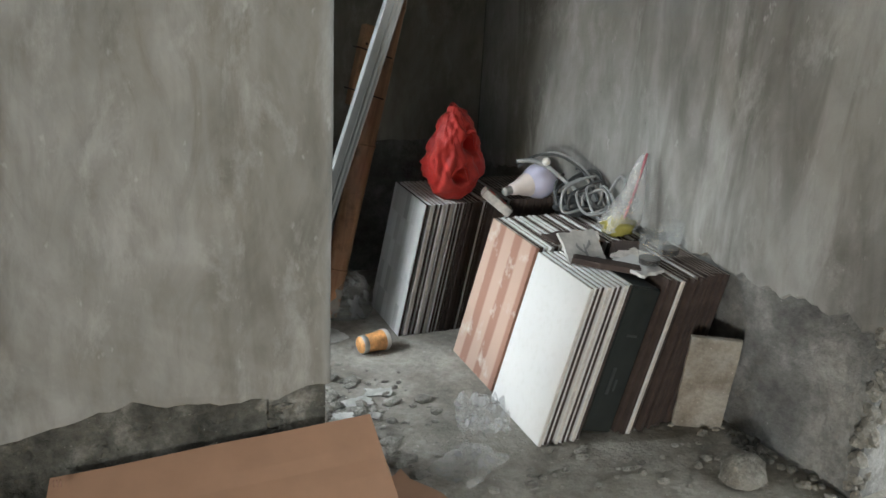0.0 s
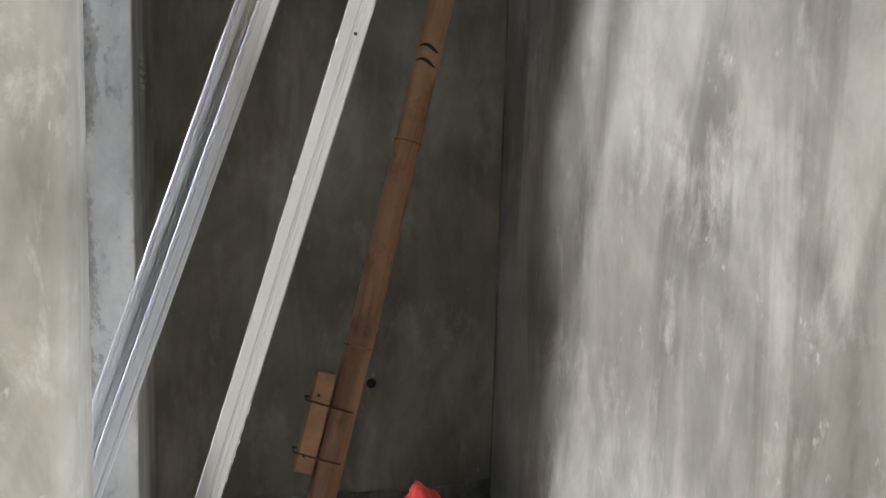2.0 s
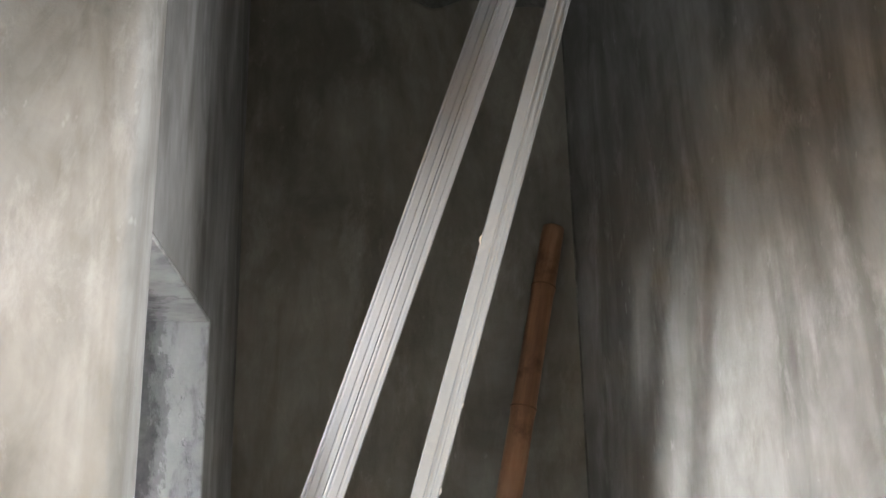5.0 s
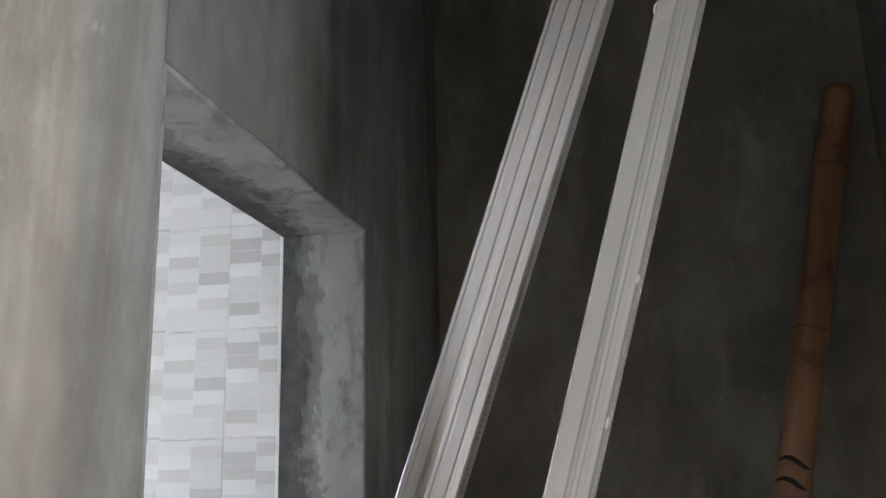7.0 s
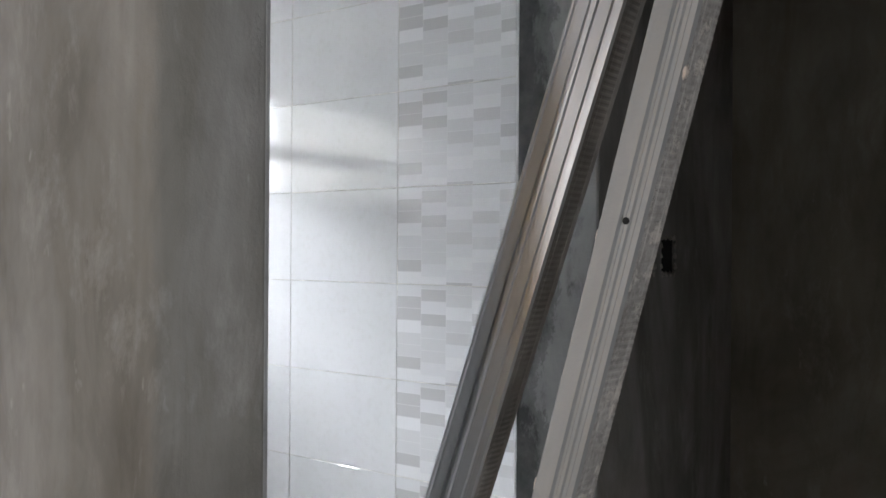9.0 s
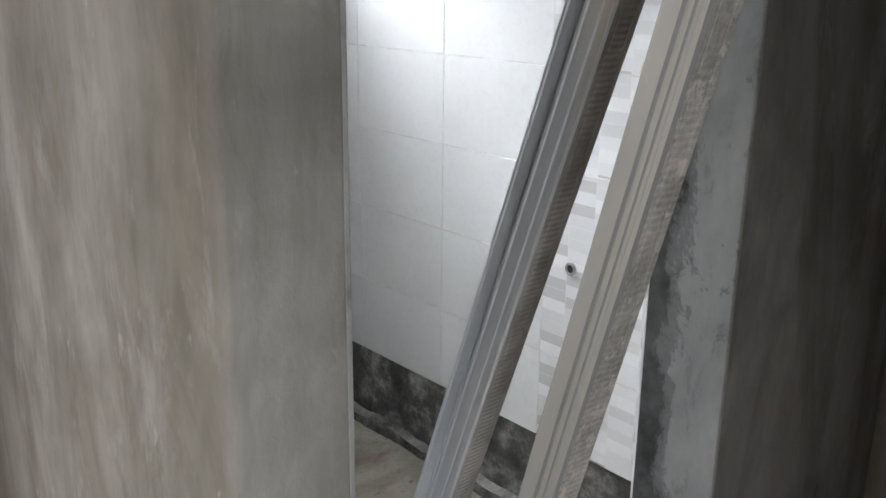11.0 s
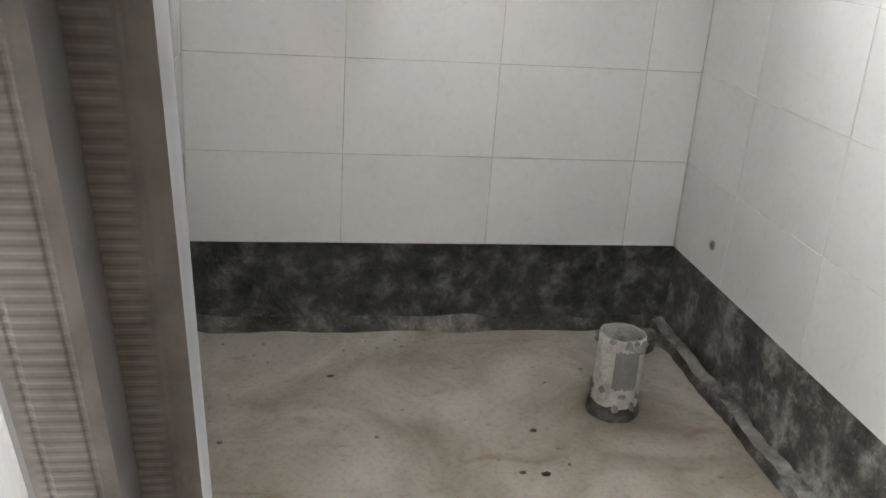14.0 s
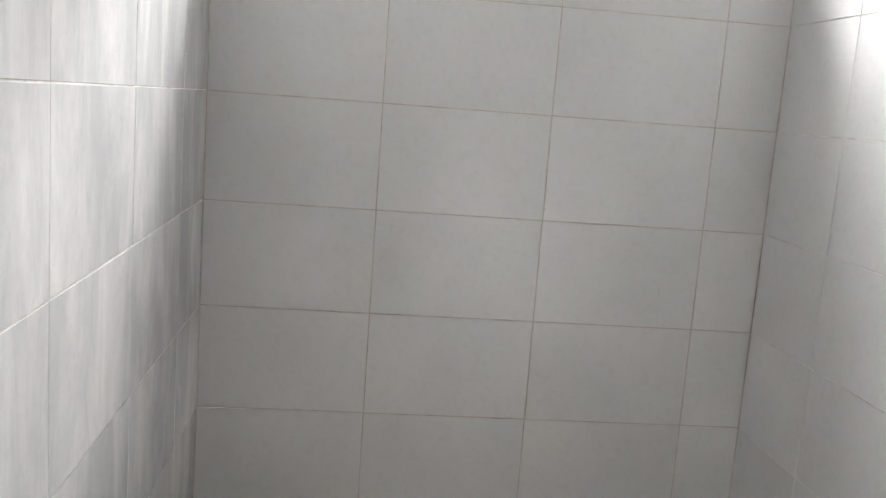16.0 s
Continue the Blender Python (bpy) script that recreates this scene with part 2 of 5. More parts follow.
def metal(name, colour, rough, dirt):
    n = Nodes(name, rough, 0.7)
    c = n.ramp(n.noise(20, 4, 0.6, (1, 1, 0.08)), [(0.3, tuple(v * 0.75 for v in colour)), (0.7, colour)])
    d = n.ramp(n.noise(11, 6, 0.7, (1, 1, 0.7), 0.6), [(0.60 - dirt * 0.2, (0, 0, 0)), (0.74 - dirt * 0.15, (1, 1, 1))])
    n.colour(n.mix(c, (0.34, 0.33, 0.31), n.math("MULTIPLY", d, 0.75)))
    n.link(n.math("SUBTRACT", 0.40, n.math("MULTIPLY", d, 0.36)), n.bsdf.inputs["Metallic"])
    n.roughness(n.noise(30, 4, 0.6, (1, 1, 0.2)), rough - 0.08, rough + 0.22)
    n.bump(n.noise(80, 4, 0.6), 0.12 + 0.3 * dirt, 0.003)
    return n.mat


M_STEEL = metal("zinc_steel", (0.60, 0.615, 0.635), 0.36, 0.03)
M_STEEL_DIRTY = metal("zinc_steel_dusty", (0.33, 0.335, 0.33), 0.6, 0.16)


def ribbed_steel(name, crust, tone=1.0):
    """Punched cross ribs under dust; with crust, dried mortar lies on them in lumps and pale smears."""
    n = Nodes(name, 0.75, 0.0)
    w = n.add("ShaderNodeTexWave")
    w.wave_type, w.bands_direction = "BANDS", "Z"
    w.inputs["Scale"].default_value, w.inputs["Distortion"].default_value = 58, 0.0
    n.link(n.coord, w.inputs["Vector"])
    there = n.ramp(n.noise(9, 4, 0.6), [(0.36, (0, 0, 0)), (0.52, (1, 1, 1))])
    if crust <= 0:
        # the bars stop short of the two edges of the flange
        sep = n.add("ShaderNodeSeparateXYZ")
        n.link(n.coord, sep.inputs[0])
        inside = n.ramp(n.math("ABSOLUTE", sep.outputs["Y"]), [(0.0, (1, 1, 1)), (0.0078, (1, 1, 1)), (0.0092, (0, 0, 0))])
        there = n.math("MULTIPLY", there, inside)
    c = n.ramp(n.noise(26, 6, 0.65, (1, 1, 0.7)), [(0.32, tuple(v * tone for v in (0.25, 0.24, 0.225))), (0.66, tuple(v * tone for v in (0.48, 0.465, 0.44)))])
    dust = n.ramp(n.noise(90, 5, 0.7, (1, 1, 0.35)), [(0.56, (0, 0, 0)), (0.72, (1, 1, 1))])
    c = n.mix(c, (0.42, 0.40, 0.37), n.math("MULTIPLY", dust, 0.4))
    # shade of the creases and glint of the crests, painted into the colour
    ribs = n.ramp(w.outputs["Fac"], [(0.06, (0.70, 0.69, 0.68)), (0.20, (1, 1, 1)), (0.86, (1, 1, 1)), (0.97, (1.35, 1.34, 1.32))])
    c = n.mix(c, ribs, n.math("MULTIPLY", there, 0.75 if crust <= 0 else 0.4), "MULTIPLY")
    if crust > 0:
        grains = n.ramp(n.noise(230, 3, 0.55), [(0.36, (0.62, 0.61, 0.60)), (0.55, (1, 1, 1))])
        c = n.mix(c, grains, 0.55, "MULTIPLY")
        smear = n.ramp(n.noise(60, 6, 0.68, (1, 1, 0.9)), [(0.55, (0, 0, 0)), (0.62, (1, 1, 1))])
        c = n.mix(c, (0.60, 0.57, 0.52), n.math("MULTIPLY", smear, 0.75))
        n.bump(smear, 0.5, 0.002)
        n.bump(n.noise(230, 3, 0.55), 0.35, 0.003)
    n.colour(c)
    n.bump(n.math("MULTIPLY", w.outputs["Fac"], there), 0.35, 0.002)
    return n.mat


M_RIB = ribbed_steel("ribbed_dull_steel", -0.06, 0.85)
M_RIB_CRUST = ribbed_steel("ribbed_steel_with_mortar", 0.12)


def bamboo_material():
    n = Nodes("aged_bamboo", 0.5)
    c = n.ramp(n.noise(14, 5, 0.6, (1, 1, 0.10), 0.3), [(0.34, (0.15, 0.075, 0.040)), (0.52, (0.36, 0.185, 0.095)), (0.68, (0.50, 0.30, 0.175))])
    grime = n.ramp(n.noise(16, 5, 0.65), [(0.52, (1, 1, 1)), (0.68, (0.42, 0.38, 0.34))])
    n.colour(n.mix(c, grime, 0.7, "MULTIPLY"))
    n.bump(n.noise(60, 4, 0.6, (1, 1, 0.1)), 0.2, 0.003)
    return n.mat


M_BAMBOO = bamboo_material()
M_BAMBOO_NODE = simple("bamboo_node_ring", (0.19, 0.095, 0.045), 0.7, vary=0.4, scale=40)
M_BLACKTAPE = simple("black_tape", (0.012, 0.012, 0.012), 0.45, scale=60)
M_WOOD = simple("raw_pale_timber", (0.34, 0.19, 0.10), 0.75, vary=0.3, scale=22, bump=0.3)
M_WIRE = simple("rusty_binding_wire", (0.045, 0.028, 0.02), 0.7, 0.6, scale=90)
M_CARDBOARD = simple("brown_cardboard", (0.40, 0.235, 0.15), 0.85, vary=0.08, scale=9, bump=0.12)
M_RED = simple("red_plastic_film", (0.76, 0.060, 0.050), 0.42, vary=0.16, scale=16, bump=0.25, Transmission_Weight=0.15)
M_BLACKBAG = simple("black_plastic_film", (0.010, 0.011, 0.013), 0.25, vary=0.3, scale=20, bump=0.1)
M_BULB = simple("frosted_bulb_dome", (0.48, 0.48, 0.62), 0.35, vary=0.05, scale=8, bump=0.02)
M_BULBBASE = simple("white_bulb_collar", (0.62, 0.56, 0.53), 0.5, vary=0.1, scale=20)
M_CABLE = simple("grey_cable_sheath", (0.20, 0.205, 0.205), 0.5, vary=0.3, scale=60)
M_CABLEDARK = simple("dark_cable_sheath", (0.03, 0.033, 0.035), 0.5, vary=0.3, scale=60)
M_STRAW = simple("pink_straw", (0.42, 0.13, 0.16), 0.35, vary=0.1)
M_JUICE = simple("yellow_juice_in_bag", (0.40, 0.36, 0.10), 0.2, vary=0.2, scale=20, Transmission_Weight=0.3)
M_COFFEE = simple("coffee_grounds", (0.015, 0.010, 0.008), 0.4, vary=0.3)
# near-black that stands for the shade inside holes and cutouts
M_HOLE_SHADE = simple("hole_shade", (0.010, 0.010, 0.010), 0.9, vary=0.3)
M_DARKBOX = simple("black_box_card", (0.013, 0.017, 0.016), 0.9, vary=0.35, scale=14)
M_PAPER = simple("dirty_paper", (0.42, 0.415, 0.395), 0.9, vary=0.3, scale=24, bump=0.3)
M_CUPORANGE = simple("orange_print", (0.66, 0.33, 0.12), 0.5, vary=0.4, scale=60)
M_CUPWHITE = simple("white_cup_card", (0.62, 0.61, 0.57), 0.5, vary=0.08)
M_PVC = cement("mortar_smeared_pvc", (0.34, 0.33, 0.305), (0.60, 0.59, 0.55), (0.74, 0.73, 0.69), 16.0, 0.7, 0.7)
M_PVCCLEAN = simple("grey_pvc", (0.22, 0.22, 0.21), 0.5, vary=0.2, scale=30)
M_PUTTY = simple("dried_pale_mortar", (0.58, 0.52, 0.46), 0.9, vary=0.2, scale=60, bump=0.4)
# white for unseen surfaces that only bounce daylight
M_BOUNCE_WHITE = simple("unseen_bounce_white", (0.80, 0.80, 0.79), 0.9, vary=0.06, scale=6, bump=0.3)
M_FRAME = simple("window_concrete_bar", (0.32, 0.32, 0.31), 0.9, vary=0.2)


M_FILM = simple("crumpled_clear_film", (0.75, 0.75, 0.74), 0.12, vary=0.1, scale=30, bump=0.5, Alpha=0.32)
M_GLASS = simple("thin_clear_glass", (0.80, 0.83, 0.82), 0.05, vary=0.05, scale=30, bump=0.02, Alpha=0.07)


def mosaic_print():
    """Five columns of staggered grey bars printed on a glossy tile; local x is along the tile, z up."""
    n = Nodes("mosaic_print_glaze", 0.12)
    sep = n.add("ShaderNodeSeparateXYZ")
    n.link(n.coord, sep.inputs[0])
    col = n.math("FLOOR", n.math("MULTIPLY", n.math("ADD", sep.outputs["X"], 0.2), 12.5))
    shift = n.math("FRACT", n.math("MULTIPLY", col, 0.381))
    row = n.math("ADD", n.math("MULTIPLY", n.math("ADD", sep.outputs["Z"], 0.125), 32.0), n.math("MULTIPLY", shift, 1.0))
    cell = n.math("FLOOR", row)
    comb = n.add("ShaderNodeCombineXYZ")
    n.link(col, comb.inputs[0])
    n.link(cell, comb.inputs[1])
    wn_ = n.add("ShaderNodeTexWhiteNoise")
    wn_.noise_dimensions = "2D"
    n.link(comb.outputs[0], wn_.inputs["Vector"])
    shade = n.ramp(wn_.outputs["Value"], [(0.0, (0.49, 0.485, 0.48)), (0.16, (0.56, 0.555, 0.55)), (0.32, (0.60, 0.60, 0.595)), (0.55, (0.65, 0.65, 0.65)), (0.8, (0.70, 0.70, 0.695))])
    shade.node.color_ramp.interpolation = "CONSTANT"
    fr = n.math("FRACT", row)
    fc = n.math("FRACT", n.math("MULTIPLY", n.math("ADD", sep.outputs["X"], 0.2), 12.5))
    edge = n.math("MAXIMUM", n.math("LESS_THAN", fr, 0.06), n.math("LESS_THAN", fc, 0.02))
    n.colour(n.mix(shade, (0.69, 0.69, 0.68), n.math("MULTIPLY", edge, 0.6)))
    n.bump(n.noise(4, 2, 0.5), 0.04, 0.01)
    return n.mat


M_MOSAIC = mosaic_print()

# ---- mesh helpers ----


def box(bm, x0, y0, z0, x1, y1, z1, mat=0):
    vs = [bm.verts.new(p) for p in ((x0, y0, z0), (x1, y0, z0), (x1, y1, z0), (x0, y1, z0), (x0, y0, z1), (x1, y0, z1), (x1, y1, z1), (x0, y1, z1))]
    for q in ((0, 3, 2, 1), (4, 5, 6, 7), (0, 1, 5, 4), (1, 2, 6, 5), (2, 3, 7, 6), (3, 0, 4, 7)):
        bm.faces.new([vs[i] for i in q]).material_index = mat
    return vs


def bevelled(bm, width=0.002, segments=1):
    bmesh.ops.bevel(bm, geom=bm.edges[:], offset=width, segments=segments, affect="EDGES", clamp_overlap=True)
    return bm


def mesh_of(name, bm, mats, smooth=False):
    me = bpy.data.meshes.new(name)
    if smooth:
        for f in bm.faces:
            f.smooth = True
    bm.normal_update()
    bm.to_mesh(me)
    bm.free()
    for m in (mats if isinstance(mats, (list, tuple)) else [mats]):
        me.materials.append(m)
    return me


def thing(name, bm, mats, label, category, m=None, group="", kind="", smooth=False):
    ob = new(name, mesh_of(name, bm, mats, smooth))
    if m is not None:
        ob.matrix_world = m
    return tagged(ob, label, category, group, kind)


def holder(name, label, category, m=None, group=""):
    ob = new(name)
    if m is not None:
        ob.matrix_world = m
    return tagged(ob, label, category, group)


def part(name, bm, mats, parent, label="", smooth=False, m=None):
    ob = new(name, mesh_of(name, bm, mats, smooth))
    ob.parent = parent
    if m is not None:
        ob.matrix_basis = m
    return tagged(ob, label)


def lathe(bm, profile, steps=20, mat=0):
    rings = []
    for r, z in profile:
        rings.append([bm.verts.new((r * math.cos(2 * math.pi * i / steps), r * math.sin(2 * math.pi * i / steps), z)) for i in range(steps)])
    for a, b in zip(rings, rings[1:]):
        for i in range(steps):
            j = (i + 1) % steps
            bm.faces.new((a[i], a[j], b[j], b[i])).material_index = mat
    return rings


def cap(bm, ring, flip=False, mat=0):
    bm.faces.new(ring[::-1] if flip else ring).material_index = mat


def tube(bm, points, radius, sides=8, mat=0):
    """A round tube along points."""
    rings = []
    pts = [Vector(p) for p in points]
    for i, p in enumerate(pts):
        d = (pts[min(i + 1, len(pts) - 1)] - pts[max(i - 1, 0)]).normalized()
        a = d.orthogonal().normalized() if i == 0 else (prev - d * prev.dot(d)).normalized()
        prev = a
        b = d.cross(a)
        r = radius[i] if isinstance(radius, (list, tuple)) else radius
        rings.append([bm.verts.new(p + r * (math.cos(2 * math.pi * k / sides) * a + math.sin(2 * math.pi * k / sides) * b)) for k in range(sides)])
    for a, b in zip(rings, rings[1:]):
        for k in range(sides):
            j = (k + 1) % sides
            bm.faces.new((a[k], a[j], b[j], b[k])).material_index = mat
    cap(bm, rings[0], True, mat)
    cap(bm, rings[-1], False, mat)


def lump(bm, centre, size, seed, detail=2, rough=0.35, freq=2.5):
    """An uneven lump of mortar, stone or film."""
    r = bmesh.ops.create_icosphere(bm, subdivisions=detail, radius=1.0)
    for v in r["verts"]:
        k = 1 + rough * noise.noise(v.co * freq + Vector((seed * 3.1, seed, -seed)))
        v.co = Vector(centre) + Vector((v.co.x * size[0] * k, v.co.y * size[1] * k, v.co.z * size[2] * k))
    return r["verts"]


def rough_sheet(u0, u1, zlow, ztop, wobble, seed, thick, step=0.02, upper=0.0):
    """A plaster coat in local x (along the wall) and z, 0 to -thick in y, with a broken lower edge."""
    bm = bmesh.new()
    n = max(2, int((u1 - u0) / step))
    cols = []
    for i in range(n + 1):
        u = u0 + (u1 - u0) * i / n
        w = noise.noise(Vector((u * 4.0, seed, 0))) * 0.65 + noise.noise(Vector((u * 17, seed, 3))) * 0.25 + noise.noise(Vector((u * 51, seed, 6))) * 0.10
        z = zlow + wobble * 2 * w
        zt = ztop + upper * noise.noise(Vector((u * 9, seed + 5, 1)))
        cols.append([bm.verts.new(p) for p in ((u, 0, z), (u, -thick * 0.8, z + 0.006), (u, -thick, z + 0.022), (u, -thick, zt), (u, 0, zt + 0.01))])
    for a, b in zip(cols, cols[1:]):
        for k in range(4):
            bm.faces.new((a[k], b[k], b[k + 1], a[k + 1]))
    bm.faces.new(cols[0])
    bm.faces.new(cols[-1][::-1])
    return bm


# ---- the setting ----
FZ = 0.085          # floor of the hall; the bathroom screed lies at 0
TOP = 3.7
PARTY = 0.14        # plastered face of the partition
DOOR0, DOOR1, DOORZ = 0.243, 0.845, 2.04
BACK = 1.352        # back wall of the recess
SLANT = math.degrees(math.atan(0.115))


def hall_right(y):
    return 0.848 + (BACK - y) * 0.115


# floors
bm = bmesh.new()
box(bm, -2.75, -5.0, -0.15, -0.0, PARTY + 0.02, FZ)
box(bm, 0.0, -5.0, -0.15, 2.2, BACK + 0.02, FZ)
box(bm, -0.131, DOOR0, -0.15, 0.0, DOOR1, FZ - 0.003)
thing("floor_hall", bm, M_FLOOR, "dusty grey cement screed floor of the unfinished hall", "floor", kind="structure")
bm = bmesh.new()
N = 46
grid = []
for i in range(N + 1):
    line = []
    for j in range(N + 1):
        x, y = -2.09 + 1.96 * i / N, 0.165 + 1.405 * j / N
        edge = min(x + 2.09, y - 0.165, 1.57 - y)
        z = 0.006 * noise.noise(Vector((x * 3, y * 3, 0))) + 0.003 * noise.noise(Vector((x * 11, y * 11, 2))) + max(0, 0.05 - edge) * 0.25
        line.append(bm.verts.new((x, y, z)))
    grid.append(line)
for i in range(N):
    for j in range(N):
        bm.faces.new((grid[i][j], grid[i + 1][j], grid[i + 1][j + 1], grid[i][j + 1]))
box(bm, -2.09, 0.165, -0.15, -0.131, 1.57, -0.03)
thing("floor_bathroom", bm, M_BATHFLOOR, "uneven brownish cement screed floor of the bathroom", "floor", kind="structure", smooth=True)

# door wall with its opening and two cut boxes for sockets
bm = bmesh.new()
X0, X1 = -0.131, 0.0
box(bm, X0, PARTY + 0.018, -0.1, X1 - 0.009, DOOR0 - 0.003, TOP, 3)
box(bm, X0, DOOR0, DOORZ, X1, DOOR1, TOP)
SLOTS = ((0.972, 1.026), (1.048, 1.102))
SZ0, SZ1 = 1.566, 1.624
ys = [DOOR1, SLOTS[0][0], SLOTS[0][1], SLOTS[1][0], SLOTS[1][1], BACK]
for a, b, hole in zip(ys, ys[1:], (0, 1, 0, 1, 0)):
    if hole:
        box(bm, X0, a, -0.1, X1, b, SZ0)
        # shallow black fill in place of the shade deep in the cutout
        box(bm, X0, a, SZ0, X1 - 0.006, b, SZ1, 1)
        box(bm, X0, a, SZ1, X1, b, TOP)
    else:
        box(bm, X0, a, -0.1, X1, b, TOP)
thing("wall_door", bm, [M_PLASTER_COOL, M_HOLE_SHADE, M_PLASTER, M_BASE], "grey plastered wall with an open doorway into the bathroom", "wall", kind="structure")
for a, b in SLOTS:
    bm = bmesh.new()
    for k in range(14):
        u = k / 14 * 2 * math.pi
        y = (a + b) / 2 + (b - a) / 2 * max(-1, min(1, 1.3 * math.cos(u)))
        z = (SZ0 + SZ1) / 2 + (SZ1 - SZ0) / 2 * max(-1, min(1, 1.3 * math.sin(u)))
        lump(bm, (-0.001, y, z), (0.003, 0.005, 0.006), k + a * 9, 1)
    thing("socket_cutout", bm, M_RUBBLE, "rough-edged dark rectangular cutout for an electrical socket", "socket cutout", group="socket cutouts", kind="structure")
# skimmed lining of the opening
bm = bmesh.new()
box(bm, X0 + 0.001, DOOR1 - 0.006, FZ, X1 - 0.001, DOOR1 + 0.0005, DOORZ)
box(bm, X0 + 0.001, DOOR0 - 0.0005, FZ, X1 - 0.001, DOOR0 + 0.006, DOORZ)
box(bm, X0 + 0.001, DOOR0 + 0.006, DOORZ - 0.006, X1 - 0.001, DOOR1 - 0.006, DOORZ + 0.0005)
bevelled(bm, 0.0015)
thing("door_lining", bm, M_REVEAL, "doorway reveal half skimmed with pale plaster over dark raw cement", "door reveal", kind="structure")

# partition: core, broken plaster coat above a bare damp base
bm = bmesh.new()
box(bm, -2.90, PARTY + 0.012, -0.1, X0, 0.172, TOP)
thing("wall_partition", bm, M_BASE, "bare damp masonry partition below its plaster coat", "wall", kind="structure")
bm = rough_sheet(-2.75, -0.142, 0.325, TOP, 0.028, 3, 0.012)
# the coat turns the corner in a soft, hand-worked arris and runs on to the doorway
turn = [(-0.142, -0.012), (-0.112, -0.012), (-0.082, -0.012), (-0.052, -0.012), (-0.026, -0.012)]
turn += [(-0.020 + 0.020 * math.sin(radians(a)), 0.008 - 0.020 * math.cos(radians(a))) for a in range(12, 91, 13)]
reach = DOOR0 - PARTY - 0.012
turn += [(0.0, 0.04), (0.0, 0.07), (0.0, reach - 0.004), (-0.003, reach + 0.004), (-0.012, reach + 0.0072), (-0.032, reach + 0.0068)]
prev = None
for i in range(90):
    z = 0.332 + (TOP - 0.332) * i / 89
    off = 0.0030 * noise.noise(Vector((0, 2, z * 2.2))) + 0.0007 * noise.noise(Vector((0, 5, z * 11)))
    ring = []
    for k, (u, v) in enumerate(turn):
        w = min(1.0, k / 4) * min(1.0, (len(turn) - 1 - k) / 4)
        ring.append(bm.verts.new((u + off * w * (k > 4), v - off * w, z + 0.03 * noise.noise(Vector((u * 20, v * 20, 1))) * (i == 0))))
    if prev:
        for k in range(len(turn) - 1):
            bm.faces.new((prev[k], prev[k + 1], ring[k + 1], ring[k])).smooth = True
    prev = ring
thing("plaster_partition", bm, M_PLASTER, "warm grey plaster coat with a broken lower edge", "plaster coat", Matrix.Translation((0, PARTY + 0.012, 0)), kind="structure")

# back wall of the recess
bm = bmesh.new()
box(bm, -0.131, BACK + 0.004, -0.1, 1.1, BACK + 0.16, TOP)
thing("wall_recess_back", bm, M_BASE_RIGHT, "dark raw cement wall behind the recess", "wall", kind="structure")
bm = rough_sheet(0.0, 0.86, 0.545, 3.03, 0.015, 11, 0.004, upper=0.03)
thing("plaster_recess_back", bm, M_PLASTER_BACK, "grey plaster coat with damp-stained lower edge", "plaster coat", Matrix.Translation((0, BACK + 0.004, 0)), kind="structure")

# right wall, which runs slightly out of square
RIGHT = Matrix.Translation((hall_right(BACK) + 0.012, BACK + 0.16, 0)) @ pose(0, 0, 0, 0, 0, -90 + SLANT)
bm = bmesh.new()
box(bm, 0.0, 0.0, -0.1, 1.775, 0.16, TOP)
thing("wall_right", bm, M_BASE_RIGHT, "bare crumbling cement wall base below the plaster", "wall", RIGHT, kind="structure")
bm = rough_sheet(0.0, 1.77, 0.47, TOP, 0.05, 21, 0.012, 0.008)
thing("plaster_right", bm, M_PLASTER_COOL, "streaky grey plaster coat with a ragged lower edge", "plaster coat", RIGHT, kind="structure")
bm = bmesh.new()
for k in range(90):
    z = 0.10 + 0.62 * random.random()
    s = random.uniform(0.006, 0.024)
    lump(bm, (1.772 + 0.03 * noise.noise(Vector((z * 9, 0, 0))) + random.uniform(-0.016, 0.010), -0.010 + random.uniform(-0.004, 0.05), z), (s, s * 0.8, s), k, 1, 0.6)
thing("broken_wall_edge", bm, M_RUBBLE, "crumbling pale mortar edge at the end of the wall", "broken edge", RIGHT, kind="structure")
bm = bmesh.new()
box(bm, 1.6, -5.0, -0.1, 1.75, -1.2, TOP)
box(bm, 1.6, -1.2, 2.4, 1.75, -0.27, TOP)
box(bm, 1.6, -0.27, -0.1, 1.75, 0.0, TOP)
box(bm, 1.15, -0.15, -0.1, 1.6, 0.0, TOP)
thing("wall_side_passage", bm, M_PLASTER, "plain grey plastered wall with an open side doorway", "wall", kind="structure")

# walls that close the hall behind, with the wide shopfront opening
bm = bmesh.new()
box(bm, -2.90, -5.0, -0.1, -2.75, -4.7, TOP)
box(bm, -2.90, -4.7, 2.47, -2.75, -1.9, TOP)
box(bm, -2.90, -1.9, -0.1, -2.75, PARTY + 0.012, TOP)
thing("wall_hall_street", bm, M_PLASTER, "plain grey hall wall with a wide open street doorway", "wall", kind="structure")
bm = bmesh.new()
box(bm, -2.90, -5.15, -0.1, 2.25, -5.0, TOP)
thing("wall_hall_end", bm, M_PLASTER, "plain grey plastered end wall of the hall", "wall", kind="structure")
bm = bmesh.new()
box(bm, -2.90, -5.15, TOP, 2.25, 0.172, TOP + 0.15)
box(bm, -0.131, 0.172, TOP, 2.25, 1.75, TOP + 0.15)
thing("ceiling", bm, M_SLAB, "raw concrete slab ceiling", "ceiling", kind="structure")
# unseen ceiling, white so that it throws daylight back onto the tiles
bm = bmesh.new()
box(bm, -2.19, 0.172, 2.72, -0.131, 1.72, 2.8)
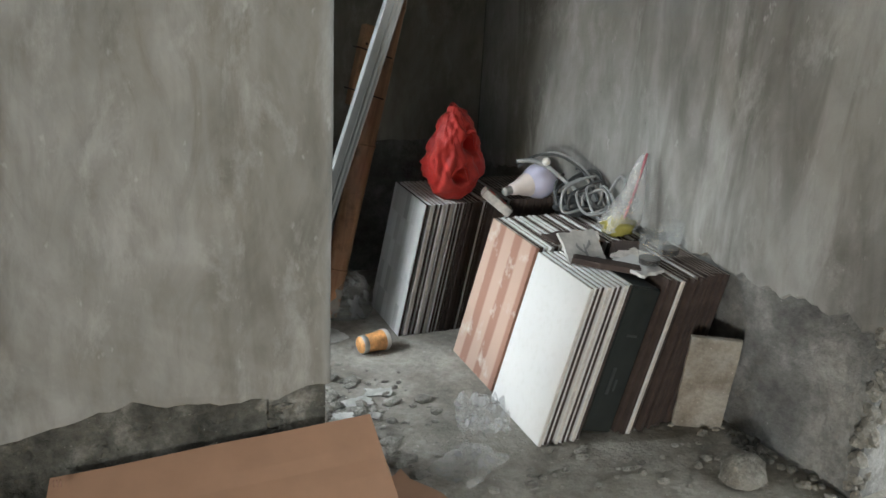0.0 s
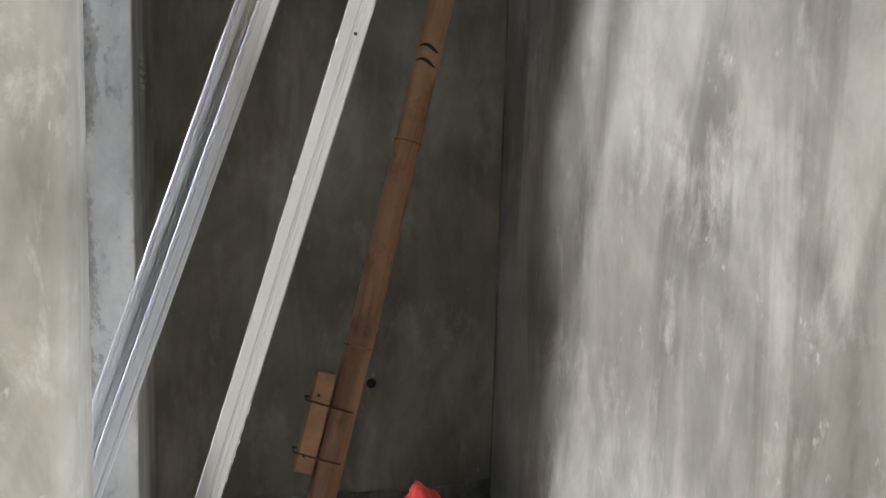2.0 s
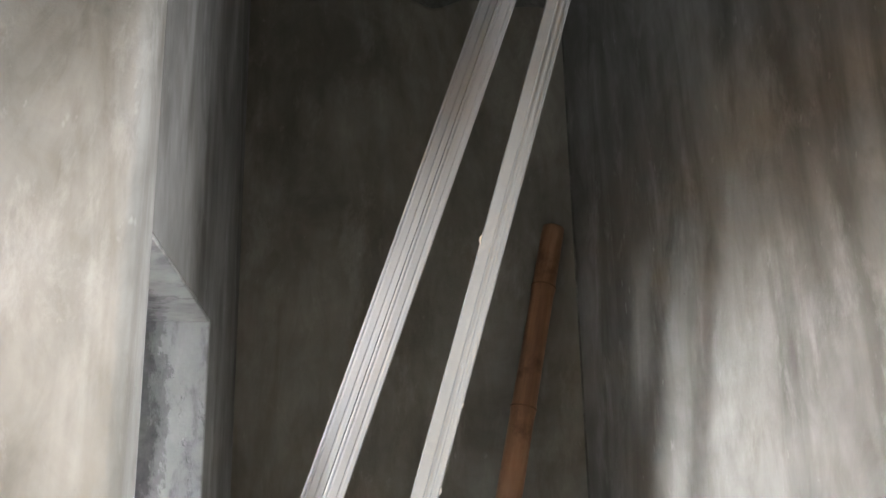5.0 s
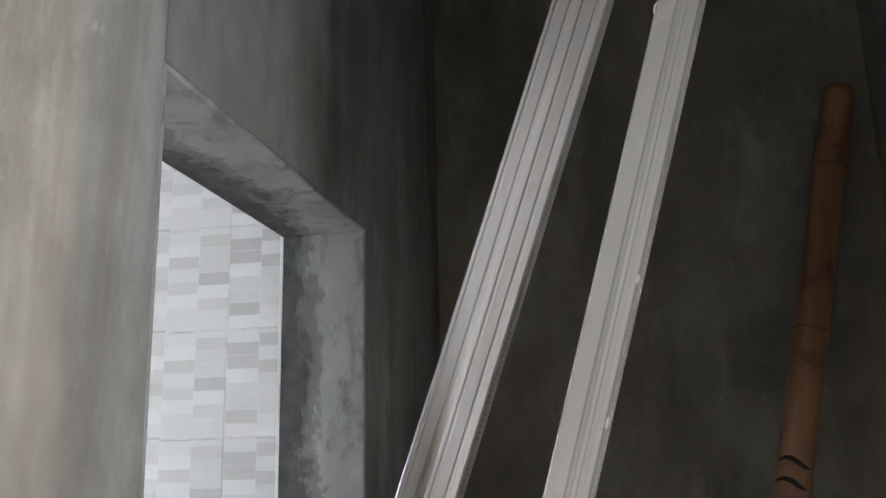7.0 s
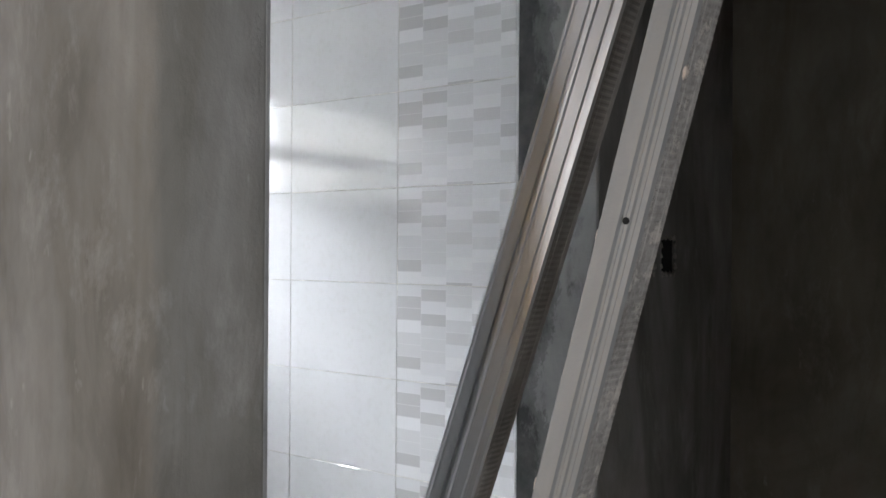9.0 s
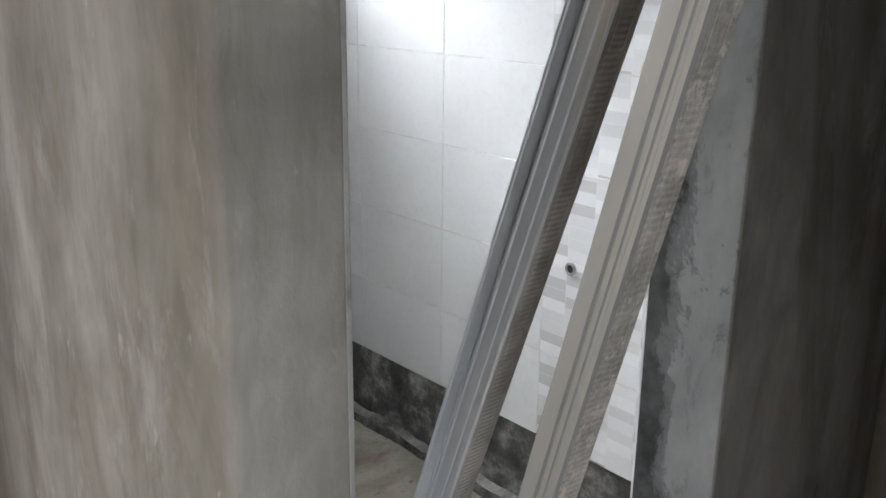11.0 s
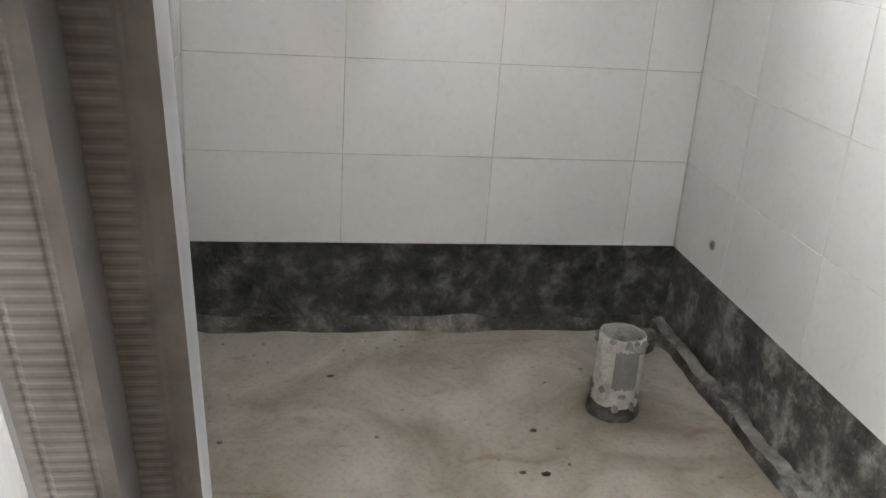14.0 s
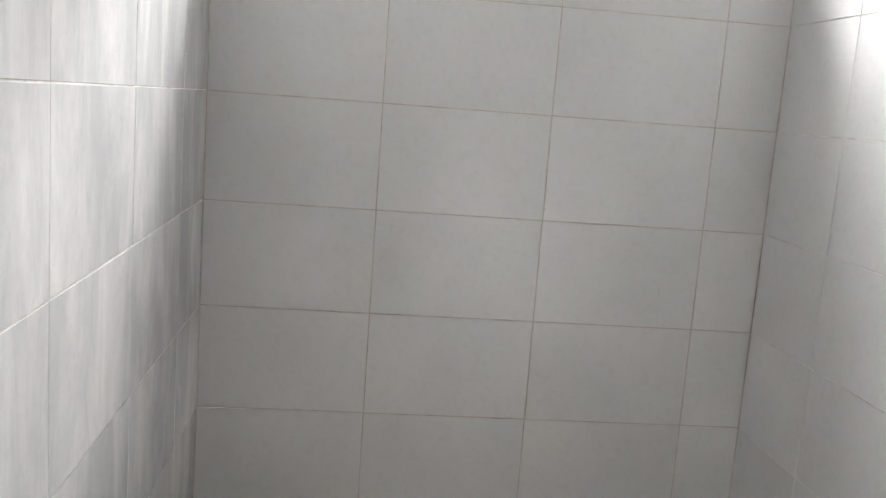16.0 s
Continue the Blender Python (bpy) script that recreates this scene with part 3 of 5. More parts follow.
thing("ceiling_bathroom", bm, M_BOUNCE_WHITE, "unseen bathroom ceiling, white to bounce daylight", "ceiling", kind="structure")
bm = bmesh.new()
box(bm, -60, -60, -0.3, 60, 60, -0.2)
thing("ground", bm, M_SLAB, "plain grey street ground outside", "ground", kind="structure")

# bathroom shell, with a high window of two slots in its end wall
BX, BL, BR = -2.06, 0.18, 1.535     # tiled faces
T = 0.009                           # tile thickness
Z0, TW, TH = 0.265, 0.40, 0.25
WZ0, WZ1 = 1.83, 2.20              # ventilation gap across the whole end wall
bm = bmesh.new()
bx = BX - T - 0.004
box(bm, bx - 0.117, 0.02, -0.1, bx, 1.72, WZ0)
box(bm, bx - 0.117, 0.02, WZ1, bx, 1.72, 2.72)
thing("wall_bathroom_end", bm, M_DARKBAND, "dark slurry-coated base wall under white tiles", "wall", kind="structure")
bm = bmesh.new()
box(bm, bx, BR + T + 0.004, -0.1, -0.131, 1.72, 2.72)
thing("wall_bathroom_far", bm, M_SLURRY_AND_SHADE, "dark slurry-coated base wall under white tiles", "wall", kind="structure")
# unseen inner face, made white to lift the bounced light
bm = bmesh.new()
box(bm, X0 - 0.006, 0.93, -0.1, X0, BR + T + 0.004, 2.72)
box(bm, X0 - 0.006, DOOR1, -0.1, X0, 0.93, 2.72)
box(bm, X0, BACK, -0.1, X0 + 0.10, 1.72, 2.72)
thing("wall_bathroom_front", bm, M_BOUNCE_WHITE, "unseen inner side of the door wall, white to bounce daylight", "wall", kind="structure")
# grout beds behind the tiles
bm = bmesh.new()
box(bm, bx, 0.172, Z0 + 0.002, bx + 0.0119, BR + T + 0.004, WZ0)
box(bm, bx, 0.172, WZ1, bx + 0.0119, BR + T + 0.004, 2.72)
thing("grout_end", bm, M_GROUT_DIRTY, "sandy grey grout bed", "grout", kind="structure")
bm = bmesh.new()
box(bm, BX, BR + 0.0011, Z0 + 0.002, -0.131, BR + T + 0.004, 2.72)
thing("grout_far", bm, M_GROUT, "sandy grey grout bed", "grout", kind="structure")
bm = bmesh.new()
box(bm, BX, 0.172, Z0 + 0.002, -0.131, BL - 0.0011, 2.72)
thing("grout_near", bm, M_GROUT, "sandy grey grout bed", "grout", kind="structure")
# slurry band on the near wall, uneven
bm = bmesh.new()
for (u0, u1, place) in ((BX, -0.14, "near"),):
    n = 60
    prev = None
    for i in range(n + 1):
        x = u0 + (u1 - u0) * i / n
        col = [bm.verts.new((x, 0.172 + 0.002 + 0.004 * noise.noise(Vector((x * 14, k * 1.7, 4))) + (0.02 if k == 0 else 0), z)) for k, z in enumerate((-0.01, 0.03, 0.10, 0.18, 0.26))]
        if prev:
            for k in range(4):
                bm.faces.new((prev[k], prev[k + 1], col[k + 1], col[k]))
        prev = col
thing("slurry_band_near", bm, M_DARKBAND, "dark uneven waterproofing slurry at the wall foot", "slurry band", kind="structure", smooth=True)
# mortar fillets along the feet of the walls
bm = bmesh.new()
prev = None
for i in range(221):
    x = BX + 1.93 * i / 220
    w = 0.052 + 0.008 * noise.noise(Vector((x * 5, 0, 0))) + 0.005 * noise.noise(Vector((x * 23, 1, 0)))
    h = 0.036 + 0.010 * noise.noise(Vector((x * 6, 5, 0))) + 0.006 * noise.noise(Vector((x * 27, 2, 0)))
    g = 0.004 * noise.noise(Vector((x * 40, 7, 0)))
    yb = BR + T + 0.006
    ring = [bm.verts.new(p) for p in ((x, yb - w + 0.004, -0.012), (x, yb - w - 0.003 + g, h * 0.45), (x, yb - w + 0.006 + g, h * 0.92), (x, yb - w * 0.62, h + g), (x, yb - 0.016 + g, h * 1.18), (x, yb - 0.011, h * 1.12 - 0.004), (x, yb - 0.005, h * 1.5 + g), (x, yb, h * 2.0))]
    if prev:
        for k in range(7):
            # outer face and upper step take the dark slurry as painted edge shadow
            bm.faces.new((prev[k], ring[k], ring[k + 1], prev[k + 1])).material_index = 1 if k in (0, 1, 4, 5, 6) else 0
    prev = ring
thing("mortar_fillet", bm, [M_FILLET, M_SLURRY_AND_SHADE], "rough grey mortar fillet at the foot of the tiled wall", "mortar fillet", kind="structure", smooth=True)
bm = bmesh.new()
prev = None
for i in range(71):
    y = 0.18 + 1.36 * i / 70
    w = 0.012 + 0.012 * noise.noise(Vector((y * 6, 0, 9)))
    h = 0.026 + 0.016 * noise.noise(Vector((y * 8, 5, 9)))
    ring = [bm.verts.new(p) for p in ((bx + w + 0.016, y, -0.01), (bx + w + 0.006, y, h * 0.6), (bx + w * 0.3 + 0.002, y, h), (bx, y, h * 1.6))]
    if prev:
        for k in range(3):
            bm.faces.new((prev[k], prev[k + 1], ring[k + 1], ring[k]))
    prev = ring
thing("mortar_fillet_end", bm, M_SLURRY_AND_SHADE, "rough dark mortar fillet at the foot of the end wall", "mortar fillet", kind="structure", smooth=True)
# unseen white walls added behind the gap to bounce the sky light in
bm = bmesh.new()
box(bm, -4.45, 0.02, -0.1, -4.30, 1.87, 3.3)
box(bm, -4.30, 1.722, -0.1, bx - 0.118, 1.87, 3.3)
box(bm, -4.30, 0.02, -0.1, -2.902, 0.174, 3.3)
thing("wall_bounce", bm, M_BOUNCE_WHITE, "unseen white wall added to bounce daylight into the gap", "wall", kind="structure")
# rail across the gap
win = holder("window_1", "open ventilation gap with a narrow middle rail", "window")
win["kind"] = "structure"
bm = bmesh.new()
box(bm, bx - 0.06, 0.18, 1.95, bx - 0.045, 1.535, 2.01)
part("window_rail", bm, M_FRAME, win)

# ---- recess: leaning steel channels and bamboo ----


def flowing(points, n=6):
    """A smooth path through points."""
    pts = [Vector(q) for q in points]
    out = []
    for i in range(len(pts) - 1):
        a, b, c, d = pts[max(i - 1, 0)], pts[i], pts[i + 1], pts[min(i + 2, len(pts) - 1)]
        for k in range(n):
            u = k / n
            out.append(0.5 * ((2 * b) + (c - a) * u + (2 * a - 5 * b + 4 * c - d) * u * u + (3 * b - a - 3 * c + d) * u ** 3))
    return out + [pts[-1]]


def spread(values, n=6):
    return [values[min(int(i / n), len(values) - 2)] * (1 - (i % n) / n) + values[min(int(i / n) + 1, len(values) - 1)] * ((i % n) / n) for i in range((len(values) - 1) * n)] + [values[-1]]


def along(p, d, length):
    """A pose at p whose z runs along d, with y kept towards world y."""
    z = Vector(d).normalized()
    x = Vector((0, 1, 0)).cross(z).normalized()
    y = z.cross(x)
    m = Matrix((x, y, z)).transposed().to_4x4()
    m.translation = p
    return m


def extrude(bm, outline, length, rings=24, mats=None, wave=0.0, closed=True):
    """Sweep an outline (x, y) along local z, with a faint bow."""
    loops = []
    for k in range(rings + 1):
        t = k / rings
        off = wave * math.sin(math.pi * t)
        loops.append([bm.verts.new((x + off, y, t * length)) for x, y in outline])
    n = len(outline)
    for a, b in zip(loops, loops[1:]):
        for i in range(n if closed else n - 1):
            j = (i + 1) % n
            bm.faces.new((a[i], a[j], b[j], b[i])).material_index = mats[i] if mats else 0
    if closed:
        bm.faces.new(loops[0][::-1])
        bm.faces.new(loops[-1])


def channel_outline(w, d, beads):
    """Front towards -y with pressed beads; the flange with ribs faces +x."""
    f = -d / 2
    if beads:
        face = [(0.00, 2), (0.05, 0), (0.13, 0), (0.17, 1.5), (0.23, 1.5), (0.27, 0), (0.60, 0.3), (0.64, 1.7), (0.72, 1.7), (0.76, 0.3), (0.95, 0.2)]
    else:
        face = [(0.00, 2), (0.04, 0), (0.44, 0.2), (0.49, 2.2), (0.55, 2.2), (0.60, 0.2), (0.68, 0), (0.72, 1.2), (0.80, 1.2), (0.84, 0.2), (0.96, 0.2)]
    pts = [(-w / 2 + w * u, f + q * 0.001) for u, q in face]
    mats = [0] * len(pts)
    # the flange, with two pressed grooves along it
    pts += [(w / 2, f + 0.003), (w / 2, f + d * 0.24), (w / 2 - 0.0005, f + d * 0.27), (w / 2 - 0.0005, f + d * 0.30), (w / 2, f + d * 0.33), (w / 2, f + d * 0.74), (w / 2 - 0.0005, f + d * 0.77), (w / 2 - 0.0005, f + d * 0.80), (w / 2, f + d * 0.83), (w / 2, d / 2), (-w / 2, d / 2), (-w / 2, f + 0.004)]
    mats += [1] * 9 + [0, 0, 0]
    return pts, mats


def channel(label, foot, slope, top_z, w, d, beads, mats, turn):
    length = (top_z - foot[2]) * math.sqrt(1 + slope[0] ** 2 + slope[1] ** 2)
    ob = holder("steel_channel", label, "metal channel", along(foot, (slope[0], slope[1], 1), length) @ pose(0, 0, 0, 0, 0, turn), group="leaning steel channels")
    pts, mi = channel_outline(w, d, beads)
    for k, name in enumerate(("web", "ribbed_flange")):
        bm = bmesh.new()
        extrude(bm, pts, length, 30, mi, 0.004)
        bmesh.ops.delete(bm, geom=[f for f in bm.faces if f.material_index != k], context="FACES")
        for f in bm.faces:
            f.material_index = 0
        part(name, bm, mats[k], ob, "dull flange with pressed ribs" if k else "")
    return ob, length


# a pair of bright channels leaning together, one set a little behind the other
ch1, len1 = channel("bright zinc steel ceiling channel leaning through the doorway", (-0.018 - 0.994 * 0.350, 0.377, 0.006), (0.350, -0.003), 3.5, 0.0275, 0.032, True, [M_STEEL, M_RIB], 0)
channel("bright zinc steel ceiling channel set behind its neighbour in the doorway", (-0.0475 - 0.994 * 0.350, 0.3955, 0.006), (0.350, -0.003), 3.5, 0.0275, 0.043, True, [M_STEEL, M_RIB], 0)
ch2, len2 = channel("dusty zinc steel channel crusted with dry mortar", (0.137 - 0.912 * 0.292, 0.3475, FZ + 0.003), (0.292, -0.045), 3.45, 0.034, 0.026, False, [M_STEEL_DIRTY, M_RIB_CRUST], -6)
for k, (x, y, z, sx, sy, sz) in enumerate((
        (-0.017, -0.010, 2.03, 0.007, 0.006, 0.010), (0.016, -0.014, 1.81, 0.005, 0.005, 0.007), (0.017, -0.012, 1.70, 0.006, 0.006, 0.008),
        (-0.016, -0.014, 1.585, 0.004, 0.005, 0.008), (-0.016, -0.014, 1.40, 0.005, 0.005, 0.009),
        (0.0165, -0.006, 1.084, 0.0022, 0.006, 0.011), (0.0170, -0.001, 1.075, 0.0026, 0.004, 0.004), (0.0165, 0.009, 1.048, 0.0022, 0.008, 0.008), (0.0165, 0.002, 1.025, 0.0018, 0.003, 0.004),
        (0.0150, 0.0205, 1.026, 0.006, 0.006, 0.008), (0.0140, 0.0225, 1.016, 0.006, 0.006, 0.008), (0.0150, 0.0215, 1.006, 0.006, 0.006, 0.007), (0.0150, 0.0195, 0.996, 0.005, 0.005, 0.008), (0.0140, 0.0195, 0.984, 0.005, 0.005, 0.008), (0.0150, 0.0190, 0.970, 0.005, 0.004, 0.008))):
    bm = bmesh.new()
    lump(bm, (x + 0.004 * math.sin(math.pi * z / len2), y * 0.78, z), (sx * (0.35 if x < 0 or z > 1.3 else 0.6), sy * (0.4 if z > 1.3 else 0.6), sz * (0.55 if z > 1.3 else 0.8)), k, 3, 0.45)
    part("mortar_crust", bm, M_PUTTY, ch2, "dried pale mortar lump", smooth=True)
# black disc on the face, painted as the shade of a hole
bm = bmesh.new()
lathe(bm, [(0.0001, 0.0), (0.0024, 0.0), (0.0024, 0.0012), (0.0001, 0.0012)], 12)
part("screw_hole", bm, M_HOLE_SHADE, ch2, "dark drilled hole", m=pose(0.008, -0.0126, 1.60, 90, 0, 0))
# a white thread of string caught on the flange
bm = bmesh.new()
tube(bm, [(0.0145, 0.000, 1.28), (0.0152, 0.006, 1.24), (0.0148, 0.010, 1.20), (0.0155, 0.012, 1.18)], 0.0009, 5)
part("thread", bm, M_PAPER, ch1, "white thread")


def bamboo_pole():
    foot = Vector((0.461 - 0.91 * 0.251, 1.133 - 0.91 * 0.139, FZ + 0.008))
    d = Vector((0.251, 0.139, 1))
    length = (2.375 - foot.z) * d.length
    ob = holder("bamboo_pole", "aged orange-brown bamboo pole leaning into the corner", "bamboo pole", along(foot, d, length))
    nodes_at = [0.14, 0.52, 0.93, 1.42, 1.88, 2.2]
    bm = bmesh.new()
    pts, rad = [], []
    n = 150
    for i in range(n + 1):
        z = length * i / n
        r = 0.0345 - 0.006 * z / length + 0.0007 * noise.noise(Vector((z * 5, 0, 0)))
        for q in nodes_at:
            r += 0.0024 * math.exp(-((z - q) / 0.008) ** 2)
        pts.append((0.006 * math.sin(z * 1.7), 0.004 * math.sin(z * 2.3 + 1), z))
        rad.append(r)
    tube(bm, pts, rad, 18)
    part("culm", bm, M_BAMBOO, ob, smooth=True)
    for q in nodes_at:
        bm = bmesh.new()
        lathe(bm, [(0.0342 - 0.006 * q / length + 0.002, q + 0.004), (0.0352 - 0.006 * q / length + 0.002, q + 0.006), (0.0342 - 0.006 * q / length + 0.002, q + 0.008)], 18)
        part("node_ring", bm, M_BAMBOO_NODE, ob, m=Matrix.Translation((0.006 * math.sin(q * 1.7), 0.004 * math.sin(q * 2.3 + 1), 0)))
    for q in (1.615, 1.650):
        bm = bmesh.new()
        pts = []
        for k in range(13):
            u = math.radians(-150 + 125 * k / 12)
            pts.append((0.0310 * math.cos(u), 0.0310 * math.sin(u), q + 0.006 * math.sin(k * 0.5)))
        tube(bm, pts, [0.001 + 0.0050 * math.sin(math.pi * k / 12) for k in range(13)], 6)
        part("black_mark", bm, M_BLACKTAPE, ob, "black painted mark", smooth=True)
    block = bmesh.new()
    box(block, -0.076, -0.020, 0.63, -0.032, 0.018, 0.865)
    bevelled(block, 0.003)
    blk = part("timber_block", block, M_WOOD, ob, "short pale timber block wired to the pole")
    for q in (0.675, 0.795):
        w = bmesh.new()
        pts = [(-0.086, -0.025, q), (-0.03, -0.034, q - 0.004), (0.02, -0.030, q - 0.008), (0.036, 0.0, q - 0.006), (0.02, 0.03, q - 0.002), (-0.04, 0.03, q + 0.002), (-0.086, 0.021, q + 0.002), (-0.086, -0.025, q)]
        tube(w, pts, 0.0022, 6)
        part("binding_wire", w, M_WIRE, ob)
    for q in (0.67, 0.81):
        w = bmesh.new()
        lathe(w, [(0.0001, 0), (0.004, 0), (0.003, 0.002), (0.0001, 0.002)], 10)
        part("nail_head", w, M_WIRE, blk, m=pose(-0.062, -0.0235, q, 90, 0, 0))
    return ob


bamboo_pole()

# flush black disc painted for the unlit inside of the hole
bm = bmesh.new()
lathe(bm, [(0.013, 0.0), (0.013, 0.002), (0.010, 0.003), (0.009, -0.0), (0.0001, -0.0)], 14)
thing("wall_hole", bm, M_HOLE_SHADE, "small dark drilled hole in the plaster", "hole", pose(0.531, BACK - 0.0005, 0.837, 90, 0, 0), kind="structure")
# cut box in the partition; its recess is a black slab painted as shade
ebox = holder("electrical_box", "electrical box with ragged edges, its dark recess painted black", "electrical box", pose(-0.285, PARTY, 1.603))
bm = bmesh.new()
box(bm, -0.030, -0.0022, -0.034, 0.030, 0.004, 0.034)
bevelled(bm, 0.001)
part("cavity", bm, M_HOLE_SHADE, ebox)
for x0, x1 in ((-0.032, -0.027), (0.027, 0.032)):
    bm = bmesh.new()
    for k in range(9):
        lump(bm, ((x0 + x1) / 2, -0.002, -0.032 + k * 0.008), (0.004, 0.003, 0.006), k + x0 * 90, 1)
    part("ragged_edge", bm, M_HOLE_SHADE, ebox)
for k in range(9):
    bm = bmesh.new()
    lump(bm, (random.uniform(-0.024, 0.024), -0.0025, random.uniform(-0.03, 0.028)), (random.uniform(0.001, 0.004), 0.0008, random.uniform(0.0008, 0.002)), k, 1, 0.6)
    part("paint_fleck", bm, M_PAPER, ebox, "pale paint fleck")

# ---- recess: stacks of tiles ----


def loose_tile_mesh(name, mats, w=0.25, h=0.40, t=0.0105):
    """Glazed face towards -x, width in y, height in z; stands on its lower edge."""
    bm = bmesh.new()
    box(bm, 0.0022, 0, 0, t, w, h, 1)
    box(bm, 0.0, 0.0004, 0.0004, 0.0022, w - 0.0004, h - 0.0004, 0)
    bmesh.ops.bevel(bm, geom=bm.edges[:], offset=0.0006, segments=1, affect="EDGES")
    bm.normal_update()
    # colour depends on facing: faces turned up are paler than the body
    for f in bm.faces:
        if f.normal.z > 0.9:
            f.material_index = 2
    return mesh_of(name, bm, list(mats) + [M_EDGE_UPPER])


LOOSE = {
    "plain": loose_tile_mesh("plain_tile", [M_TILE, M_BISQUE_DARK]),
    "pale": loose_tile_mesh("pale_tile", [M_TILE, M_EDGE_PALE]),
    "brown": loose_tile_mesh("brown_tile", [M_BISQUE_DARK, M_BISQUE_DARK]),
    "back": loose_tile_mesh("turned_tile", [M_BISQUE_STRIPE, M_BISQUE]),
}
TEXTS = {
    "plain": "white glazed wall tile with dusty brown edge, leaning in a stack",
    "pale": "white glazed wall tile with pale chalky edge, leaning in a stack",
    "brown": "dusty brown unglazed wall tile leaning in a stack",
    "back": "wall tile turned to show its striped terracotta back",
}


def stack_tile(kind, x, y, lean, group, z=FZ, yaw=0.0):
    ob = new("ceramic_tile", LOOSE[kind])
    ob.matrix_world = pose(x, y, z + 0.0105 * math.sin(radians(lean)), 0, lean, yaw)
    tagged(ob, TEXTS[kind], "tile", group)
    return ob


def mosaic_front():
    """The far stack's first tile shows the printed bars."""
    bm = bmesh.new()
    box(bm, 0.0022, 0, 0, 0.009, 0.25, 0.40)
    ob = holder("mosaic_tile", "wall tile printed with pale grey mosaic bars, leading a stack", "tile", pose(0.394, 0.818, FZ + 0.002, 0, 10, 0), group="far tile stack")
    part("body", bm, M_BISQUE_DARK, ob)
    bm = bmesh.new()
    box(bm, -0.2, -0.0022, -0.125, 0.2, 0.0, 0.125)
    part("printed_face", bm, M_MOSAIC, ob, m=Matrix(((0, 1, 0, 0.0024), (0, 0, 1, 0.125), (1, 0, 0, 0.2), (0, 0, 0, 1))))


mosaic_front()
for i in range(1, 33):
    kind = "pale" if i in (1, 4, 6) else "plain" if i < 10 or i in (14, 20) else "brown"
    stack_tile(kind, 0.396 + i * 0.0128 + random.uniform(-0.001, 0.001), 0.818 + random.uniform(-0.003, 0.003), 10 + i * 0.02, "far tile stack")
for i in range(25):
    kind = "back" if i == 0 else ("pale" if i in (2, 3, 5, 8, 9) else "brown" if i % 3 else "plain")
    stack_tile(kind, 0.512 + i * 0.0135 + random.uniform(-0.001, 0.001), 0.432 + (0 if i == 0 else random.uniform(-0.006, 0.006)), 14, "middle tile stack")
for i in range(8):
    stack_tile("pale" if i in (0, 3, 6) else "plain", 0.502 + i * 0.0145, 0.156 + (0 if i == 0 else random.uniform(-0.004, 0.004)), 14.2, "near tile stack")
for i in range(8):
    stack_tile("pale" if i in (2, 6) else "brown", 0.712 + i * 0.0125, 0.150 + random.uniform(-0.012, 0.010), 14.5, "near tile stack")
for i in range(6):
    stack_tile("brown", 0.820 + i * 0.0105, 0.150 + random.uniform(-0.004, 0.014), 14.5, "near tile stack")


def dark_carton():
    ob = holder("tile_carton", "dark green-black printed tile carton wedged in the stack", "carton", pose(0.622, 0.158, FZ + 0.022, 0, 14.3, 0))
    bm = bmesh.new()
    box(bm, 0, 0, 0, 0.084, 0.245, 0.375)
    bevelled(bm, 0.004, 2)
    part("body", bm, M_DARKBOX, ob)
    for k, (x, z, w, h) in enumerate(((0.026, 0.10, 0.010, 0.07), (0.044, 0.11, 0.006, 0.03), (0.03, 0.25, 0.030, 0.006))):
        bm = bmesh.new()
        box(bm, x, -0.0012, z, x + w, 0.0, z + h)
        part("print_bar", bm, M_CABLEDARK, ob, "faded dark print")
    return ob


dark_carton()


def slab_piece(name, size, m, mats, label, category, seed, chip=0.004, group=""):
    """A flat broken piece of tile, stone or board with a chipped outline, lying in local x and y."""
    bm = bmesh.new()
    w, d, t = size
    ring = []
    n = 7
    for a, b in (((-w, -d), (w, -d)), ((w, -d), (w, d)), ((w, d), (-w, d)), ((-w, d), (-w, -d))):
        for k in range(n):
            u = k / n
            x, y = a[0] + (b[0] - a[0]) * u, a[1] + (b[1] - a[1]) * u
            s = chip * noise.noise(Vector((x * 60 + seed, y * 60, seed)))
            ring.append((x / 2 * (1 + s / w * 4), y / 2 * (1 + s / d * 4)))
    low = [bm.verts.new((x, y, 0)) for x, y in ring]
    mid = [bm.verts.new((x, y, t * 0.8)) for x, y in ring]
    top = [bm.verts.new((x * 0.99, y * 0.99, t)) for x, y in ring]
    k = len(ring)
    for a, b in ((low, mid), (mid, top)):
        for i in range(k):
            j = (i + 1) % k
            bm.faces.new((a[i], a[j], b[j], b[i]))
    bm.faces.new(low[::-1])
    bm.faces.new(top)
    return thing(name, bm, mats, label, category, m, group)


M_SLABSTONE = cement("stained_tile_offcut", (0.16, 0.13, 0.10), (0.30, 0.275, 0.235), (0.42, 0.40, 0.36), 9.0, 0.3, 0.7)
slab_piece("tile_offcut", (0.120, 0.265, 0.011), pose(0.925, 0.108, FZ + 0.130, 99, 1.5, -27), M_SLABSTONE, "stained beige tile offcut leaning on the stack by the wall", "tile offcut", 3, 0.0015)

# ---- on top of the stacks ----
TZ = 0.474


